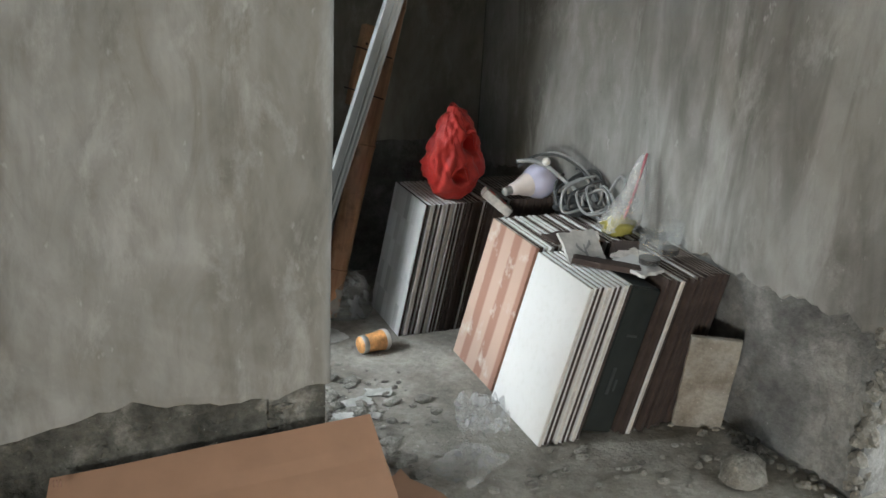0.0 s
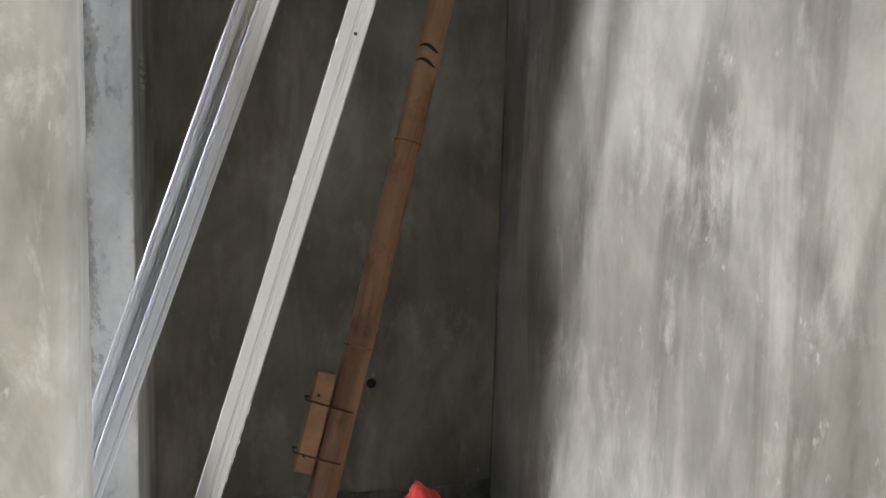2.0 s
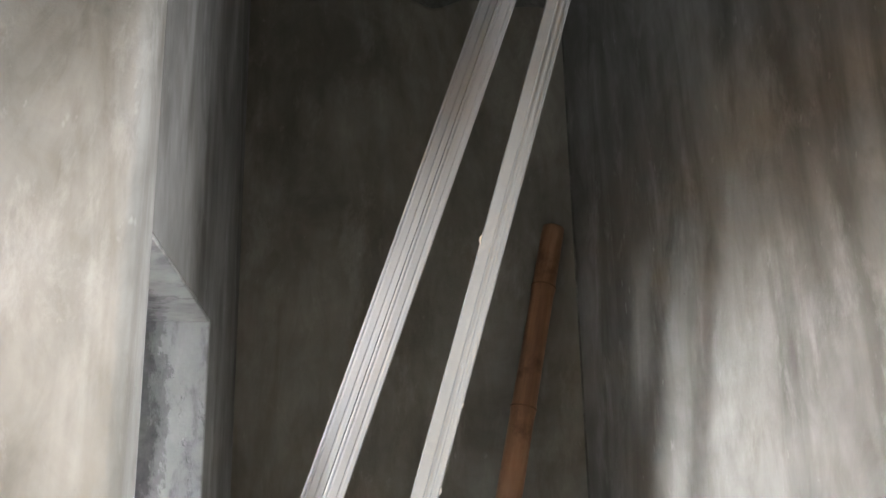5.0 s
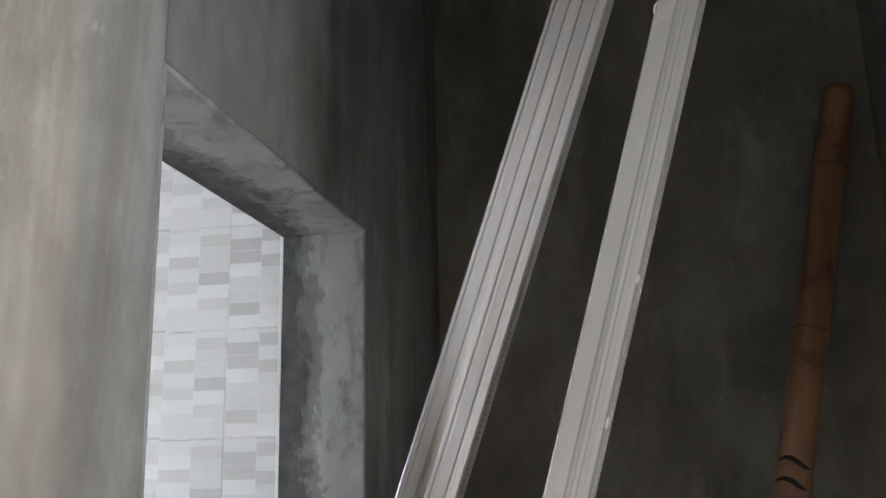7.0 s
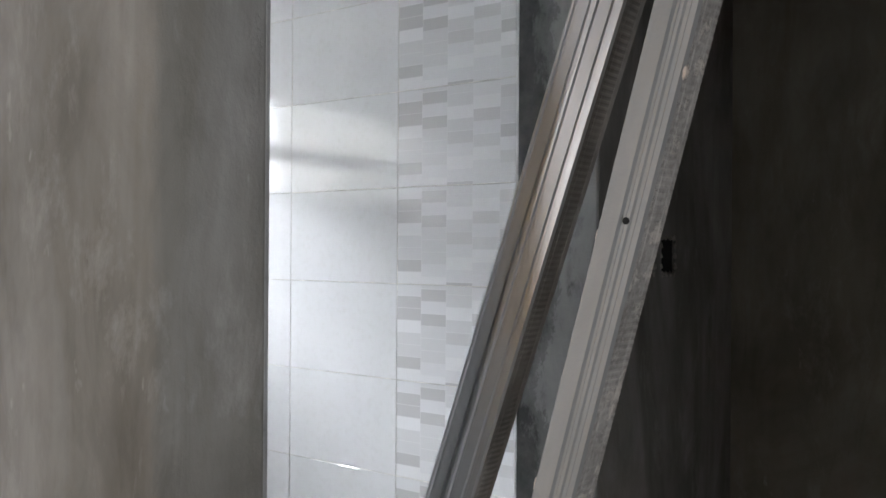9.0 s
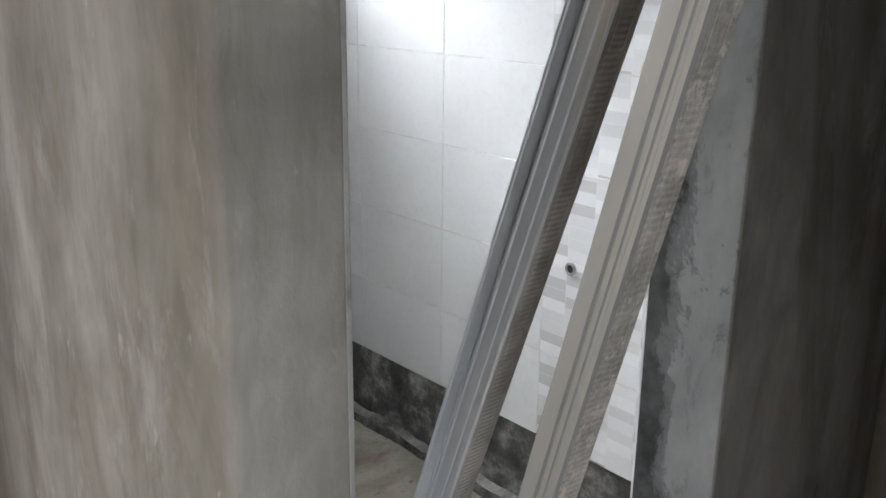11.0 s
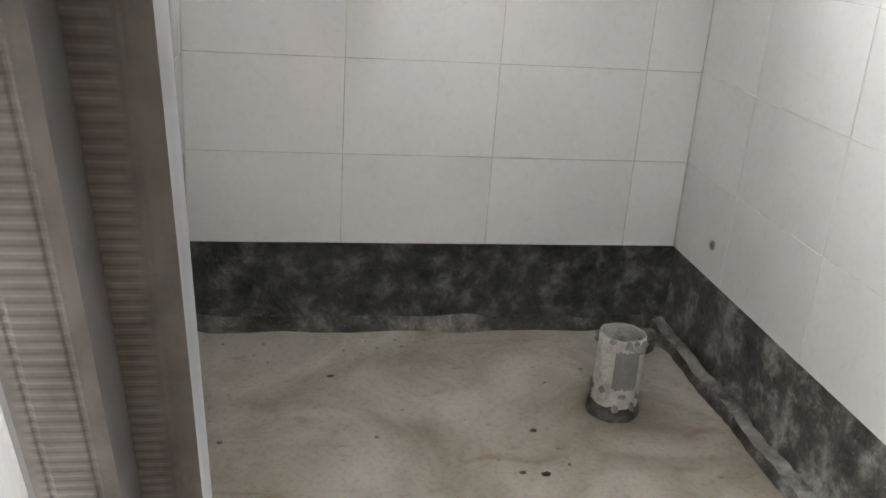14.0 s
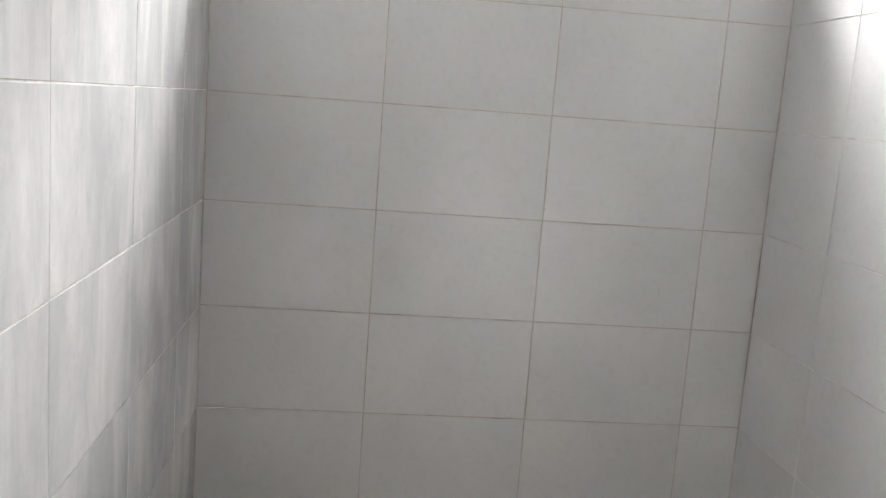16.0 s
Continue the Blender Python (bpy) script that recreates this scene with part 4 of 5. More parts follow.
def crumpled(bm, shape, seed, wrinkle, freq, detail=4):
    """A crumpled film body: shape(v) gives the smooth surface for a unit vector."""
    r = bmesh.ops.create_icosphere(bm, subdivisions=detail, radius=1.0)
    for v in r["verts"]:
        d = v.co.normalized()
        p = Vector(shape(d))
        k = 0.0
        for o, (f, a) in enumerate(((1, 1.0), (2.1, 0.55), (4.3, 0.28))):
            k += a * (abs(noise.noise(d * freq * f + Vector((seed, o * 5, -seed)))) - 0.22)
        v.co = p + Vector((d.x, d.y, d.z * 0.5)) * (wrinkle * k)


def red_bag():
    ob = holder("plastic_bag", "crumpled red plastic bag standing on the far tile stack", "plastic bag", pose(0.575, 0.885, TZ - 0.004, 0, -3, 20))

    def body(d):
        h = (d.z + 1) / 2
        w = 0.096 * math.sqrt(max(0.0, 1 - d.z ** 2)) ** 0.75 * (1.06 - 0.74 * h ** 1.8)
        n = math.hypot(d.x, d.y) or 1
        x, y, z = d.x / n * w, d.y / n * w * 0.8, 0.282 * (0.02 + 0.98 * h ** 0.92)
        for cx, cz, r, deep in ((0.020, 0.172, 0.025, 0.095), (-0.022, 0.088, 0.021, 0.10)):
            q = ((x - cx) ** 2 + (z - cz) ** 2) / r ** 2
            if y < 0:
                y += deep * math.exp(-q * 1.6)
        return (x, y, z)
    bm = bmesh.new()
    crumpled(bm, body, 2.0, 0.026, 2.6, 5)
    part("sack", bm, M_RED, ob, smooth=True)
    bm = bmesh.new()
    tube(bm, flowing([(0.0, -0.040, 0.20), (0.016, -0.055, 0.212), (0.036, -0.048, 0.195), (0.044, -0.040, 0.160)]), spread([0.004, 0.007, 0.006, 0.003]), 8)
    part("handle_loop", bm, M_RED, ob, smooth=True)
    bm = bmesh.new()
    tube(bm, flowing([(-0.055, -0.045, 0.085), (-0.036, -0.060, 0.118), (-0.012, -0.064, 0.112), (0.004, -0.060, 0.07)]), spread([0.003, 0.006, 0.006, 0.003]), 8)
    part("handle_loop", bm, M_RED, ob, smooth=True)


red_bag()


def bulb():
    ob = holder("light_bulb", "large white bulb with frosted lilac dome lying on its side", "light bulb", pose(0.775, 0.80, TZ + 0.055, 0, 82, 12))
    bm = bmesh.new()
    prof = [(0.034, -0.005), (0.046, 0.012), (0.052, 0.032), (0.050, 0.052), (0.042, 0.070), (0.028, 0.083), (0.012, 0.090), (0.0008, 0.0915)]
    lathe(bm, prof, 28)
    part("dome", bm, M_BULB, ob, smooth=True)
    bm = bmesh.new()
    r = lathe(bm, [(0.012, -0.068), (0.017, -0.064), (0.020, -0.045), (0.030, -0.022), (0.0345, -0.005)], 28)
    cap(bm, r[0], True)
    part("collar", bm, M_BULBBASE, ob, "white plastic collar", smooth=True)
    bm = bmesh.new()
    r = lathe(bm, [(0.006, -0.094), (0.0125, -0.090), (0.0135, -0.086), (0.0120, -0.082), (0.0135, -0.078), (0.0120, -0.074), (0.0130, -0.067)], 20)
    cap(bm, r[0], True)
    part("screw_base", bm, M_STEEL_DIRTY, ob, smooth=True)


bulb()


def cables():
    random.seed(5)
    ob = holder("cable_coil", "tangled coil of grey and dark electric cable against the wall", "cable coil", pose(0.868, 0.60, TZ + 0.012))
    for k in range(11):
        bm = bmesh.new()
        cx, cy = random.uniform(-0.035, 0.02), random.uniform(-0.06, 0.08)
        a, b = random.uniform(0.045, 0.085), random.uniform(0.03, 0.06)
        tilt, spin = random.uniform(0.5, 1.25), random.uniform(0, 6.3)
        pts = []
        for i in range(30):
            u = spin + 5.6 * i / 29
            x, y = a * math.cos(u), b * math.sin(u)
            pts.append((cx + x * 0.75, cy + y * math.cos(tilt) * 1.3, 0.035 + max(-0.030, (x * 0.3 + y) * math.sin(tilt)) + 0.02 + 0.006 * math.sin(3 * u)))
        tube(bm, pts, 0.0042, 7)
        part("cable_loop", bm, M_CABLE if k % 3 else M_CABLEDARK, ob, smooth=True)
    bm = bmesh.new()
    tube(bm, [(-0.16, 0.16, 0.125), (-0.12, 0.15, 0.128), (-0.08, 0.12, 0.115), (-0.05, 0.08, 0.085), (-0.02, 0.02, 0.055), (0.0, -0.04, 0.03)], 0.006, 7)
    part("cable_end", bm, M_CABLE, ob, smooth=True)
    for k, q in enumerate(([(-0.15, 0.17, 0.105), (-0.10, 0.16, 0.138), (-0.04, 0.12, 0.142), (0.01, 0.06, 0.10), (0.02, 0.0, 0.04)], [(-0.12, 0.17, 0.118), (-0.06, 0.14, 0.150), (0.0, 0.09, 0.125), (0.03, 0.03, 0.07), (0.02, -0.04, 0.03)], [(0.03, -0.02, 0.06), (0.035, -0.06, 0.125), (0.03, -0.10, 0.12), (0.02, -0.12, 0.04)])):
        bm = bmesh.new()
        tube(bm, flowing(q), 0.0042, 7)
        part("cable_strand", bm, M_CABLE if k else M_CABLEDARK, ob, smooth=True)
    bm = bmesh.new()
    lump(bm, (-0.085, 0.125, 0.128), (0.012, 0.012, 0.012), 2, 3, 0.12)
    part("plug", bm, M_CUPWHITE, ob, "white round plug", smooth=True)
    bm = bmesh.new()
    lump(bm, (-0.03, 0.05, 0.02), (0.055, 0.06, 0.022), 4, 3, 0.5)
    part("dark_bundle", bm, M_CABLEDARK, ob, smooth=True)
    random.seed(9)


cables()


def small_bar():
    ob = holder("timber_offcut", "short pale-edged bar with red printed faces lying on the tiles", "timber offcut", pose(0.662, 0.80, TZ + 0.002, 0, 38, -20))
    bm = bmesh.new()
    box(bm, -0.045, -0.02, 0, 0.055, 0.03, 0.026)
    bevelled(bm, 0.002)
    part("bar", bm, M_EDGE_PALE, ob)
    for k, x in enumerate((-0.03, 0.012)):
        bm = bmesh.new()
        lump(bm, (x + 0.008, 0.005, 0.0255), (0.014, 0.018, 0.0018), k, 2, 0.4)
        part("red_print", bm, M_RED, ob, "red printed patch")


small_bar()
random.seed(9)
for k, (x, y, w, d, rx, rz, m) in enumerate(((0.735, 0.43, 0.09, 0.07, 9, 30, M_BISQUE), (0.765, 0.46, 0.07, 0.05, 12, -25, M_EDGE_PALE), (0.70, 0.47, 0.08, 0.05, 6, 10, M_BISQUE_DARK), (0.80, 0.30, 0.09, 0.06, 4, 20, M_EDGE_PALE), (0.83, 0.35, 0.08, 0.07, 7, -15, M_BISQUE_DARK), (0.775, 0.235, 0.08, 0.10, 3, 12, M_TILE))):
    slab_piece("tile_shard", (w, d, 0.008), pose(x, y, TZ + (0.006 if rx < 20 else 0.010), rx, 0, rz), m, "broken tile shard lying on the stacked tiles", "tile shard", k + 3, 0.006, "tile shards on the stack")
shard = slab_piece("printed_tile_shard", (0.105, 0.115, 0.008), pose(0.690, 0.345, TZ + 0.012, 42, 0, 4), M_PAPER, "pale grey tile shard with a dark printed sprig", "tile shard", 31, 0.003)
for q in ([(0.005, -0.052, 0.0086), (0.004, -0.02, 0.0086), (0.006, 0.02, 0.0086)], [(0.004, -0.03, 0.0086), (0.030, -0.022, 0.0086), (0.046, -0.034, 0.0086)], [(0.005, -0.01, 0.0086), (-0.012, 0.012, 0.0086), (-0.014, 0.024, 0.0086)], [(0.006, 0.005, 0.0086), (0.022, 0.018, 0.0086), (0.026, 0.028, 0.0086)]):
    bm = bmesh.new()
    tube(bm, flowing(q), spread([0.0012, 0.0045, 0.0015]), 6)
    for v in bm.verts:
        v.co.z = 0.0082 + (v.co.z - 0.0082) * 0.12
    part("printed_sprig", bm, M_CABLE, shard, "dark grey print")
slab_piece("timber_batten", (0.16, 0.035, 0.014), pose(0.705, 0.262, TZ + 0.004, 0, 2, -38), M_BISQUE_DARK, "short brown timber batten lying on the stack", "batten", 8)


def juice_bag():
    ob = holder("drink_bag", "clear plastic bag of yellow drink with a pink straw", "drink bag", pose(0.860, 0.455, TZ + 0.004))
    bm = bmesh.new()
    lump(bm, (0, 0, 0.027), (0.046, 0.038, 0.028), 3, 3, 0.25)
    part("drink", bm, M_JUICE, ob, smooth=True)
    bm = bmesh.new()
    base = [(-0.05, -0.03, 0.02), (0.05, -0.03, 0.03), (0.052, 0.03, 0.03), (-0.05, 0.03, 0.02)]
    lo = [bm.verts.new(p) for p in base]
    mid = [bm.verts.new((p[0] * 0.6 + 0.035, p[1] * 0.5, 0.12)) for p in base]
    hi = [bm.verts.new((p[0] * 0.08 + 0.066, p[1] * 0.2 + 0.02, 0.212)) for p in base]
    for a, b in ((lo, mid), (mid, hi)):
        for i in range(4):
            j = (i + 1) % 4
            bm.faces.new((a[i], a[j], b[j], b[i]))
    bmesh.ops.subdivide_edges(bm, edges=bm.edges[:], cuts=3)
    for v in bm.verts:
        v.co += 0.006 * Vector((noise.noise(v.co * 30), noise.noise(v.co * 30 + Vector((5, 0, 0))), 0))
    part("film", bm, M_FILM, ob, "clear film", smooth=True)
    bm = bmesh.new()
    tube(bm, [(0.0, -0.012, 0.03), (0.035, -0.006, 0.125), (0.070, 0.012, 0.216)], 0.0032, 8)
    part("straw", bm, M_STRAW, ob, "pink straw", smooth=True)


juice_bag()


def drinking_glass(x, y):
    ob = holder("drinking_glass", "clear drinking glass with black coffee grounds in its bottom", "glass", pose(x, y, TZ + 0.012), group="glasses on the stack")
    bm = bmesh.new()
    r = lathe(bm, [(0.026, 0.0), (0.029, 0.04), (0.032, 0.085), (0.0305, 0.085), (0.0275, 0.04), (0.0245, 0.006)], 24)
    cap(bm, r[0], True)
    cap(bm, r[-1])
    part("tumbler", bm, M_GLASS, ob, smooth=True)
    bm = bmesh.new()
    r = lathe(bm, [(0.0242, 0.0065), (0.0262, 0.020)], 24)
    cap(bm, r[0], True)
    cap(bm, r[-1])
    part("coffee", bm, M_COFFEE, ob, "black coffee dregs")


drinking_glass(0.800, 0.225)
drinking_glass(0.890, 0.275)

# ---- hall floor: cardboard, litter and rubble ----


def cardboard():
    ob = holder("cardboard_sheet", "flattened brown cardboard leaning against the partition", "cardboard")
    top = [(-0.535, 0.118, 0.240), (0.075, 0.118, 0.268)]
    low = [(-0.60, -0.16, FZ + 0.004), (0.095, -0.12, FZ + 0.004)]
    bm = bmesh.new()
    n, k = 24, 10
    g = []
    for i in range(n + 1):
        u = i / n
        line = []
        for j in range(k + 1):
            v = j / k
            p = Vector(top[0]).lerp(Vector(top[1]), u).lerp(Vector(low[0]).lerp(Vector(low[1]), u), v)
            p.y -= 0.012 * math.sin(math.pi * v) + 0.004 * noise.noise(Vector((u * 3, v * 2, 0)))
            if 0.27 < v < 0.33:
                p.y += 0.004
            line.append(bm.verts.new(p))
        g.append(line)
    for i in range(n):
        for j in range(k):
            bm.faces.new((g[i][j], g[i][j + 1], g[i + 1][j + 1], g[i + 1][j]))
    ret = bmesh.ops.extrude_face_region(bm, geom=bm.faces[:])
    for v in ret["geom"]:
        if isinstance(v, bmesh.types.BMVert):
            v.co += Vector((0, 0.004, -0.003))
    bmesh.ops.recalc_face_normals(bm, faces=bm.faces[:])
    part("sheet", bm, M_CARDBOARD, ob)
    bm = bmesh.new()
    for j in range(3):
        box(bm, -0.53 + j * 0.006, 0.088 - j * 0.001, 0.238, -0.5275 + j * 0.006, 0.0895, 0.252)
    part("print_bar", bm, M_BISQUE, ob, "faint printed bars")


cardboard()
slab_piece("cardboard_flap", (0.16, 0.20, 0.004), pose(0.135, 0.02, FZ + 0.006, 2, 0, 28), M_CARDBOARD, "loose brown cardboard flap lying on the floor", "cardboard", 5, 0.006)


def paper_cup():
    ob = holder("paper_cup", "crushed orange and white paper cup lying on the floor", "paper cup", pose(0.255, 0.735, FZ + 0.030, 0, 92, 16))
    bm = bmesh.new()
    r = lathe(bm, [(0.024, 0.0), (0.0275, 0.055), (0.030, 0.072)], 22)
    cap(bm, r[0], True)
    part("sleeve", bm, M_CUPORANGE, ob, "orange printed sleeve", smooth=True)
    bm = bmesh.new()
    lathe(bm, [(0.030, 0.071), (0.0318, 0.074), (0.0318, 0.082), (0.030, 0.084), (0.0285, 0.074)], 22)
    part("rim", bm, M_CUPWHITE, ob, "white rim", smooth=True)
    bm = bmesh.new()
    lathe(bm, [(0.0245, -0.001), (0.0268, 0.014), (0.0242, 0.014)], 22)
    part("foot", bm, M_CUPWHITE, ob, smooth=True)


paper_cup()
slab_piece("paper_scrap", (0.13, 0.08, 0.004), pose(0.185, 0.86, FZ + 0.004, 3, 4, 22), M_PAPER, "grey dusty paper scrap lying on the floor", "paper scrap", 2, 0.005)


def litter(name, label, x, y, size, mat, seed, wrinkle, parts_name):
    ob = holder(name, label, name.replace("_", " "), pose(x, y, FZ))

    def body(d):
        return (d.x * size[0], d.y * size[1], max(0.0, d.z) ** 0.8 * size[2] + 0.002)
    bm = bmesh.new()
    crumpled(bm, body, seed, wrinkle * size[0] * 0.5, 2.4, 4)
    part(parts_name, bm, mat, ob, smooth=False)
    return ob


for k, (x, y, w, d, rx, ry, rz) in enumerate(((0.165, 0.470, 0.075, 0.045, 5, 4, 20), (0.105, 0.405, 0.070, 0.050, -4, 6, 70), (0.230, 0.505, 0.065, 0.030, 8, -3, -15), (0.075, 0.335, 0.055, 0.040, 6, -8, 40), (0.130, 0.300, 0.045, 0.030, -7, 4, 10), (0.185, 0.395, 0.035, 0.022, 9, 5, 65))):
    slab_piece("paper_scrap", (w, d, 0.0035), pose(x, y, FZ + 0.005, rx, ry, rz), M_PAPER, "torn dusty grey-white paper flake lying on the floor", "paper scrap", k * 3.7 + 1, 0.0035, "torn flakes on the floor")
litter("clear_bag", "crumpled clear plastic bag in the recess corner", 0.300, 1.04, (0.09, 0.08, 0.13), M_FILM, 13, 0.5, "sack")
litter("mortar_bag", "lumpy pale plastic bag of mortar beside the wall", 0.885, -0.105, (0.055, 0.045, 0.062), M_RUBBLE, 17, 0.45, "sack")


def film_sheet(label, x, y, w, d, h, turn, seed):
    bm = bmesh.new()
    n = 16
    g = []
    for i in range(n + 1):
        line = []
        for j in range(n + 1):
            u, v = i / n - 0.5, j / n - 0.5
            k = abs(noise.noise(Vector((u * 5, v * 4, seed)))) + 0.5 * abs(noise.noise(Vector((u * 11, v * 10, seed + 3))))
            edge = 1 + 0.12 * noise.noise(Vector((u * 4, v * 4, seed + 8)))
            line.append(bm.verts.new((u * w * edge, v * d * edge, 0.003 + h * k)))
        g.append(line)
    for i in range(n):
        for j in range(n):
            bm.faces.new((g[i][j], g[i + 1][j], g[i + 1][j + 1], g[i][j + 1]))
    thing("clear_wrapper", bm, M_FILM, label, "plastic wrapper", pose(x, y, FZ, 0, 0, turn), "clear wrappers on the floor", smooth=True)


film_sheet("flat clear plastic wrapper lying on the floor", 0.315, 0.135, 0.16, 0.12, 0.022, 32, 2)
film_sheet("crumpled clear plastic film at the foot of the tiles", 0.430, 0.310, 0.13, 0.16, 0.05, -20, 7)

# mortar heap at the corner of the partition
bm = bmesh.new()
random.seed(31)
for k in range(60):
    r = abs(random.gauss(0, 0.06))
    a = random.uniform(-0.2, 3.3)
    x, y = 0.015 + r * math.cos(a) * 0.7, 0.22 + r * math.sin(a) * 1.8 - 0.06
    if x < 0.012:
        x = 0.012 + random.random() * 0.02
    s = random.uniform(0.008, 0.03) * (1 - min(0.7, r * 4))
    lump(bm, (x, y, FZ + s * 0.4), (s, s, s * 0.8), k, 1, 0.5)
thing("mortar_heap", bm, M_RUBBLE, "loose grey mortar crumbs heaped by the wall corner", "rubble", kind="stuff")
bm = bmesh.new()
random.seed(33)
for k in range(330):
    u = random.uniform(-1.25, -0.005)
    top = 0.325 + 0.028 * 2 * noise.noise(Vector((u * 4.0, 3, 0))) * 0.65
    z = FZ + (top - FZ) * random.random() ** 0.8
    s = random.choice((0.004, 0.006, 0.008, 0.011, 0.016, 0.022))
    lump(bm, (u, PARTY + 0.013 + s * 0.10, z), (s * random.uniform(0.8, 1.7), s * 0.45, s * random.uniform(0.5, 1.0)), k + 40, 1 if s < 0.01 else 2, 0.55)
thing("base_crust", bm, M_BASE, "crumbly lumps of damp mortar on the bare wall base", "mortar crust", kind="stuff")
bm = bmesh.new()
random.seed(34)
for k in range(210):
    x = 0.02 + abs(random.gauss(0, 0.11))
    y = random.uniform(0.10, 0.62)
    s = random.choice((0.004, 0.005, 0.006, 0.008, 0.010, 0.014, 0.019))
    lump(bm, (x, y, FZ + s * 0.25), (s * random.uniform(0.9, 1.6), s, s * 0.6), k + 300, 1, 0.6)
for k in range(70):
    x, y = random.uniform(0.05, 0.98), random.gauss(0.03, 0.07)
    s = random.choice((0.004, 0.006, 0.009, 0.013))
    lump(bm, (x, y, FZ + s * 0.25), (s * random.uniform(0.9, 1.6), s, s * 0.6), k + 700, 1, 0.6)
thing("corner_rubble", bm, M_RUBBLE, "broken pale mortar pieces strewn over the dusty floor", "rubble", kind="stuff")
bm = bmesh.new()
random.seed(32)
for k in range(420):
    x, y = random.uniform(-0.7, 0.95), random.uniform(-0.5, 1.3)
    if y > 0.13 and x < 0.02:
        continue
    s = random.choice((0.002, 0.003, 0.003, 0.004, 0.006, 0.009))
    lump(bm, (x, y, FZ + s * 0.3), (s, s * random.uniform(0.6, 1.2), s * 0.7), k, 1, 0.5)
for k in range(260):
    x, y = abs(random.gauss(0.02, 0.13)) + 0.01, random.gauss(0.38, 0.16)
    s = random.choice((0.002, 0.003, 0.004, 0.005, 0.008))
    lump(bm, (x, y, FZ + s * 0.25), (s * random.uniform(0.8, 1.6), s, s * 0.5), k + 900, 1, 0.5)
thing("floor_grit", bm, M_RUBBLE, "scattered mortar grit and small stones on the floor", "grit", kind="stuff")
bm = bmesh.new()
for k in range(70):
    t = random.uniform(1.25, 1.85)
    s = random.uniform(0.004, 0.016)
    lump(bm, (t, -0.012 - random.random() * 0.05, FZ + s * 0.4), (s, s, s * 0.8), k + 500, 1, 0.5)
thing("wall_foot_rubble", bm, M_BASE, "grey crumbs fallen from the wall base", "rubble", RIGHT, kind="stuff")

# ---- bathroom ----


def drain_pipe():
    ob = holder("drain_pipe", "mortar-smeared grey PVC drain pipe standing up from the floor", "drain pipe", pose(-1.614, 1.238, 0.0))
    bm = bmesh.new()
    r = lathe(bm, [(0.057, -0.02), (0.0565, 0.207), (0.0555, 0.212), (0.050, 0.212), (0.049, 0.206), (0.049, 0.02)], 32)
    cap(bm, r[-1])
    for v in bm.verts:
        if v.co.z > 0.195:
            v.co.z += 0.004 * noise.noise(v.co * 40)
    part("pipe", bm, M_PVC, ob, smooth=True)
    bm = bmesh.new()
    prev = None
    for i in range(41):
        u = 2 * math.pi * i / 40
        ring = [bm.verts.new((math.cos(u) * r_, math.sin(u) * r_, z)) for r_, z in ((0.064 + 0.006 * noise.noise(Vector((u * 2, 0, 0))), -0.01), (0.065, 0.014 + 0.006 * noise.noise(Vector((u * 3, 1, 0)))), (0.0575, 0.034 + 0.012 * noise.noise(Vector((u * 3, 2, 0)))))]
        if prev:
            for k in range(2):
                bm.faces.new((prev[k], ring[k], ring[k + 1], prev[k + 1]))
        prev = ring
    part("collar", bm, M_DARKBAND, ob, "dark damp mortar collar", smooth=True)
    bm = bmesh.new()
    prev = None
    for i in range(13):
        u = math.radians(-32 + 62 * i / 12)
        w = 0.01 * noise.noise(Vector((i * 0.7, 0, 0)))
        ring = [bm.verts.new((math.cos(u) * 0.0578, math.sin(u) * 0.0578, z)) for z in (0.085 + w, 0.185 - w)]
        if prev:
            bm.faces.new((prev[0], ring[0], ring[1], prev[1]))
        prev = ring
    part("clean_patch", bm, M_PVCCLEAN, ob, "clean grey patch of pipe", smooth=True)
    bm = bmesh.new()
    for k in range(34):
        u, z = random.uniform(-2.2, 1.6), random.choice((random.uniform(0.185, 0.209), random.uniform(0.03, 0.08)))
        s = random.uniform(0.004, 0.011)
        lump(bm, (math.cos(u) * 0.0575, math.sin(u) * 0.0575, z), (s, s, s), k, 1, 0.5)
    tagged(part("mortar_smear", bm, M_RUBBLE, ob, "pale dried mortar smears", smooth=True), kind="stuff")


drain_pipe()


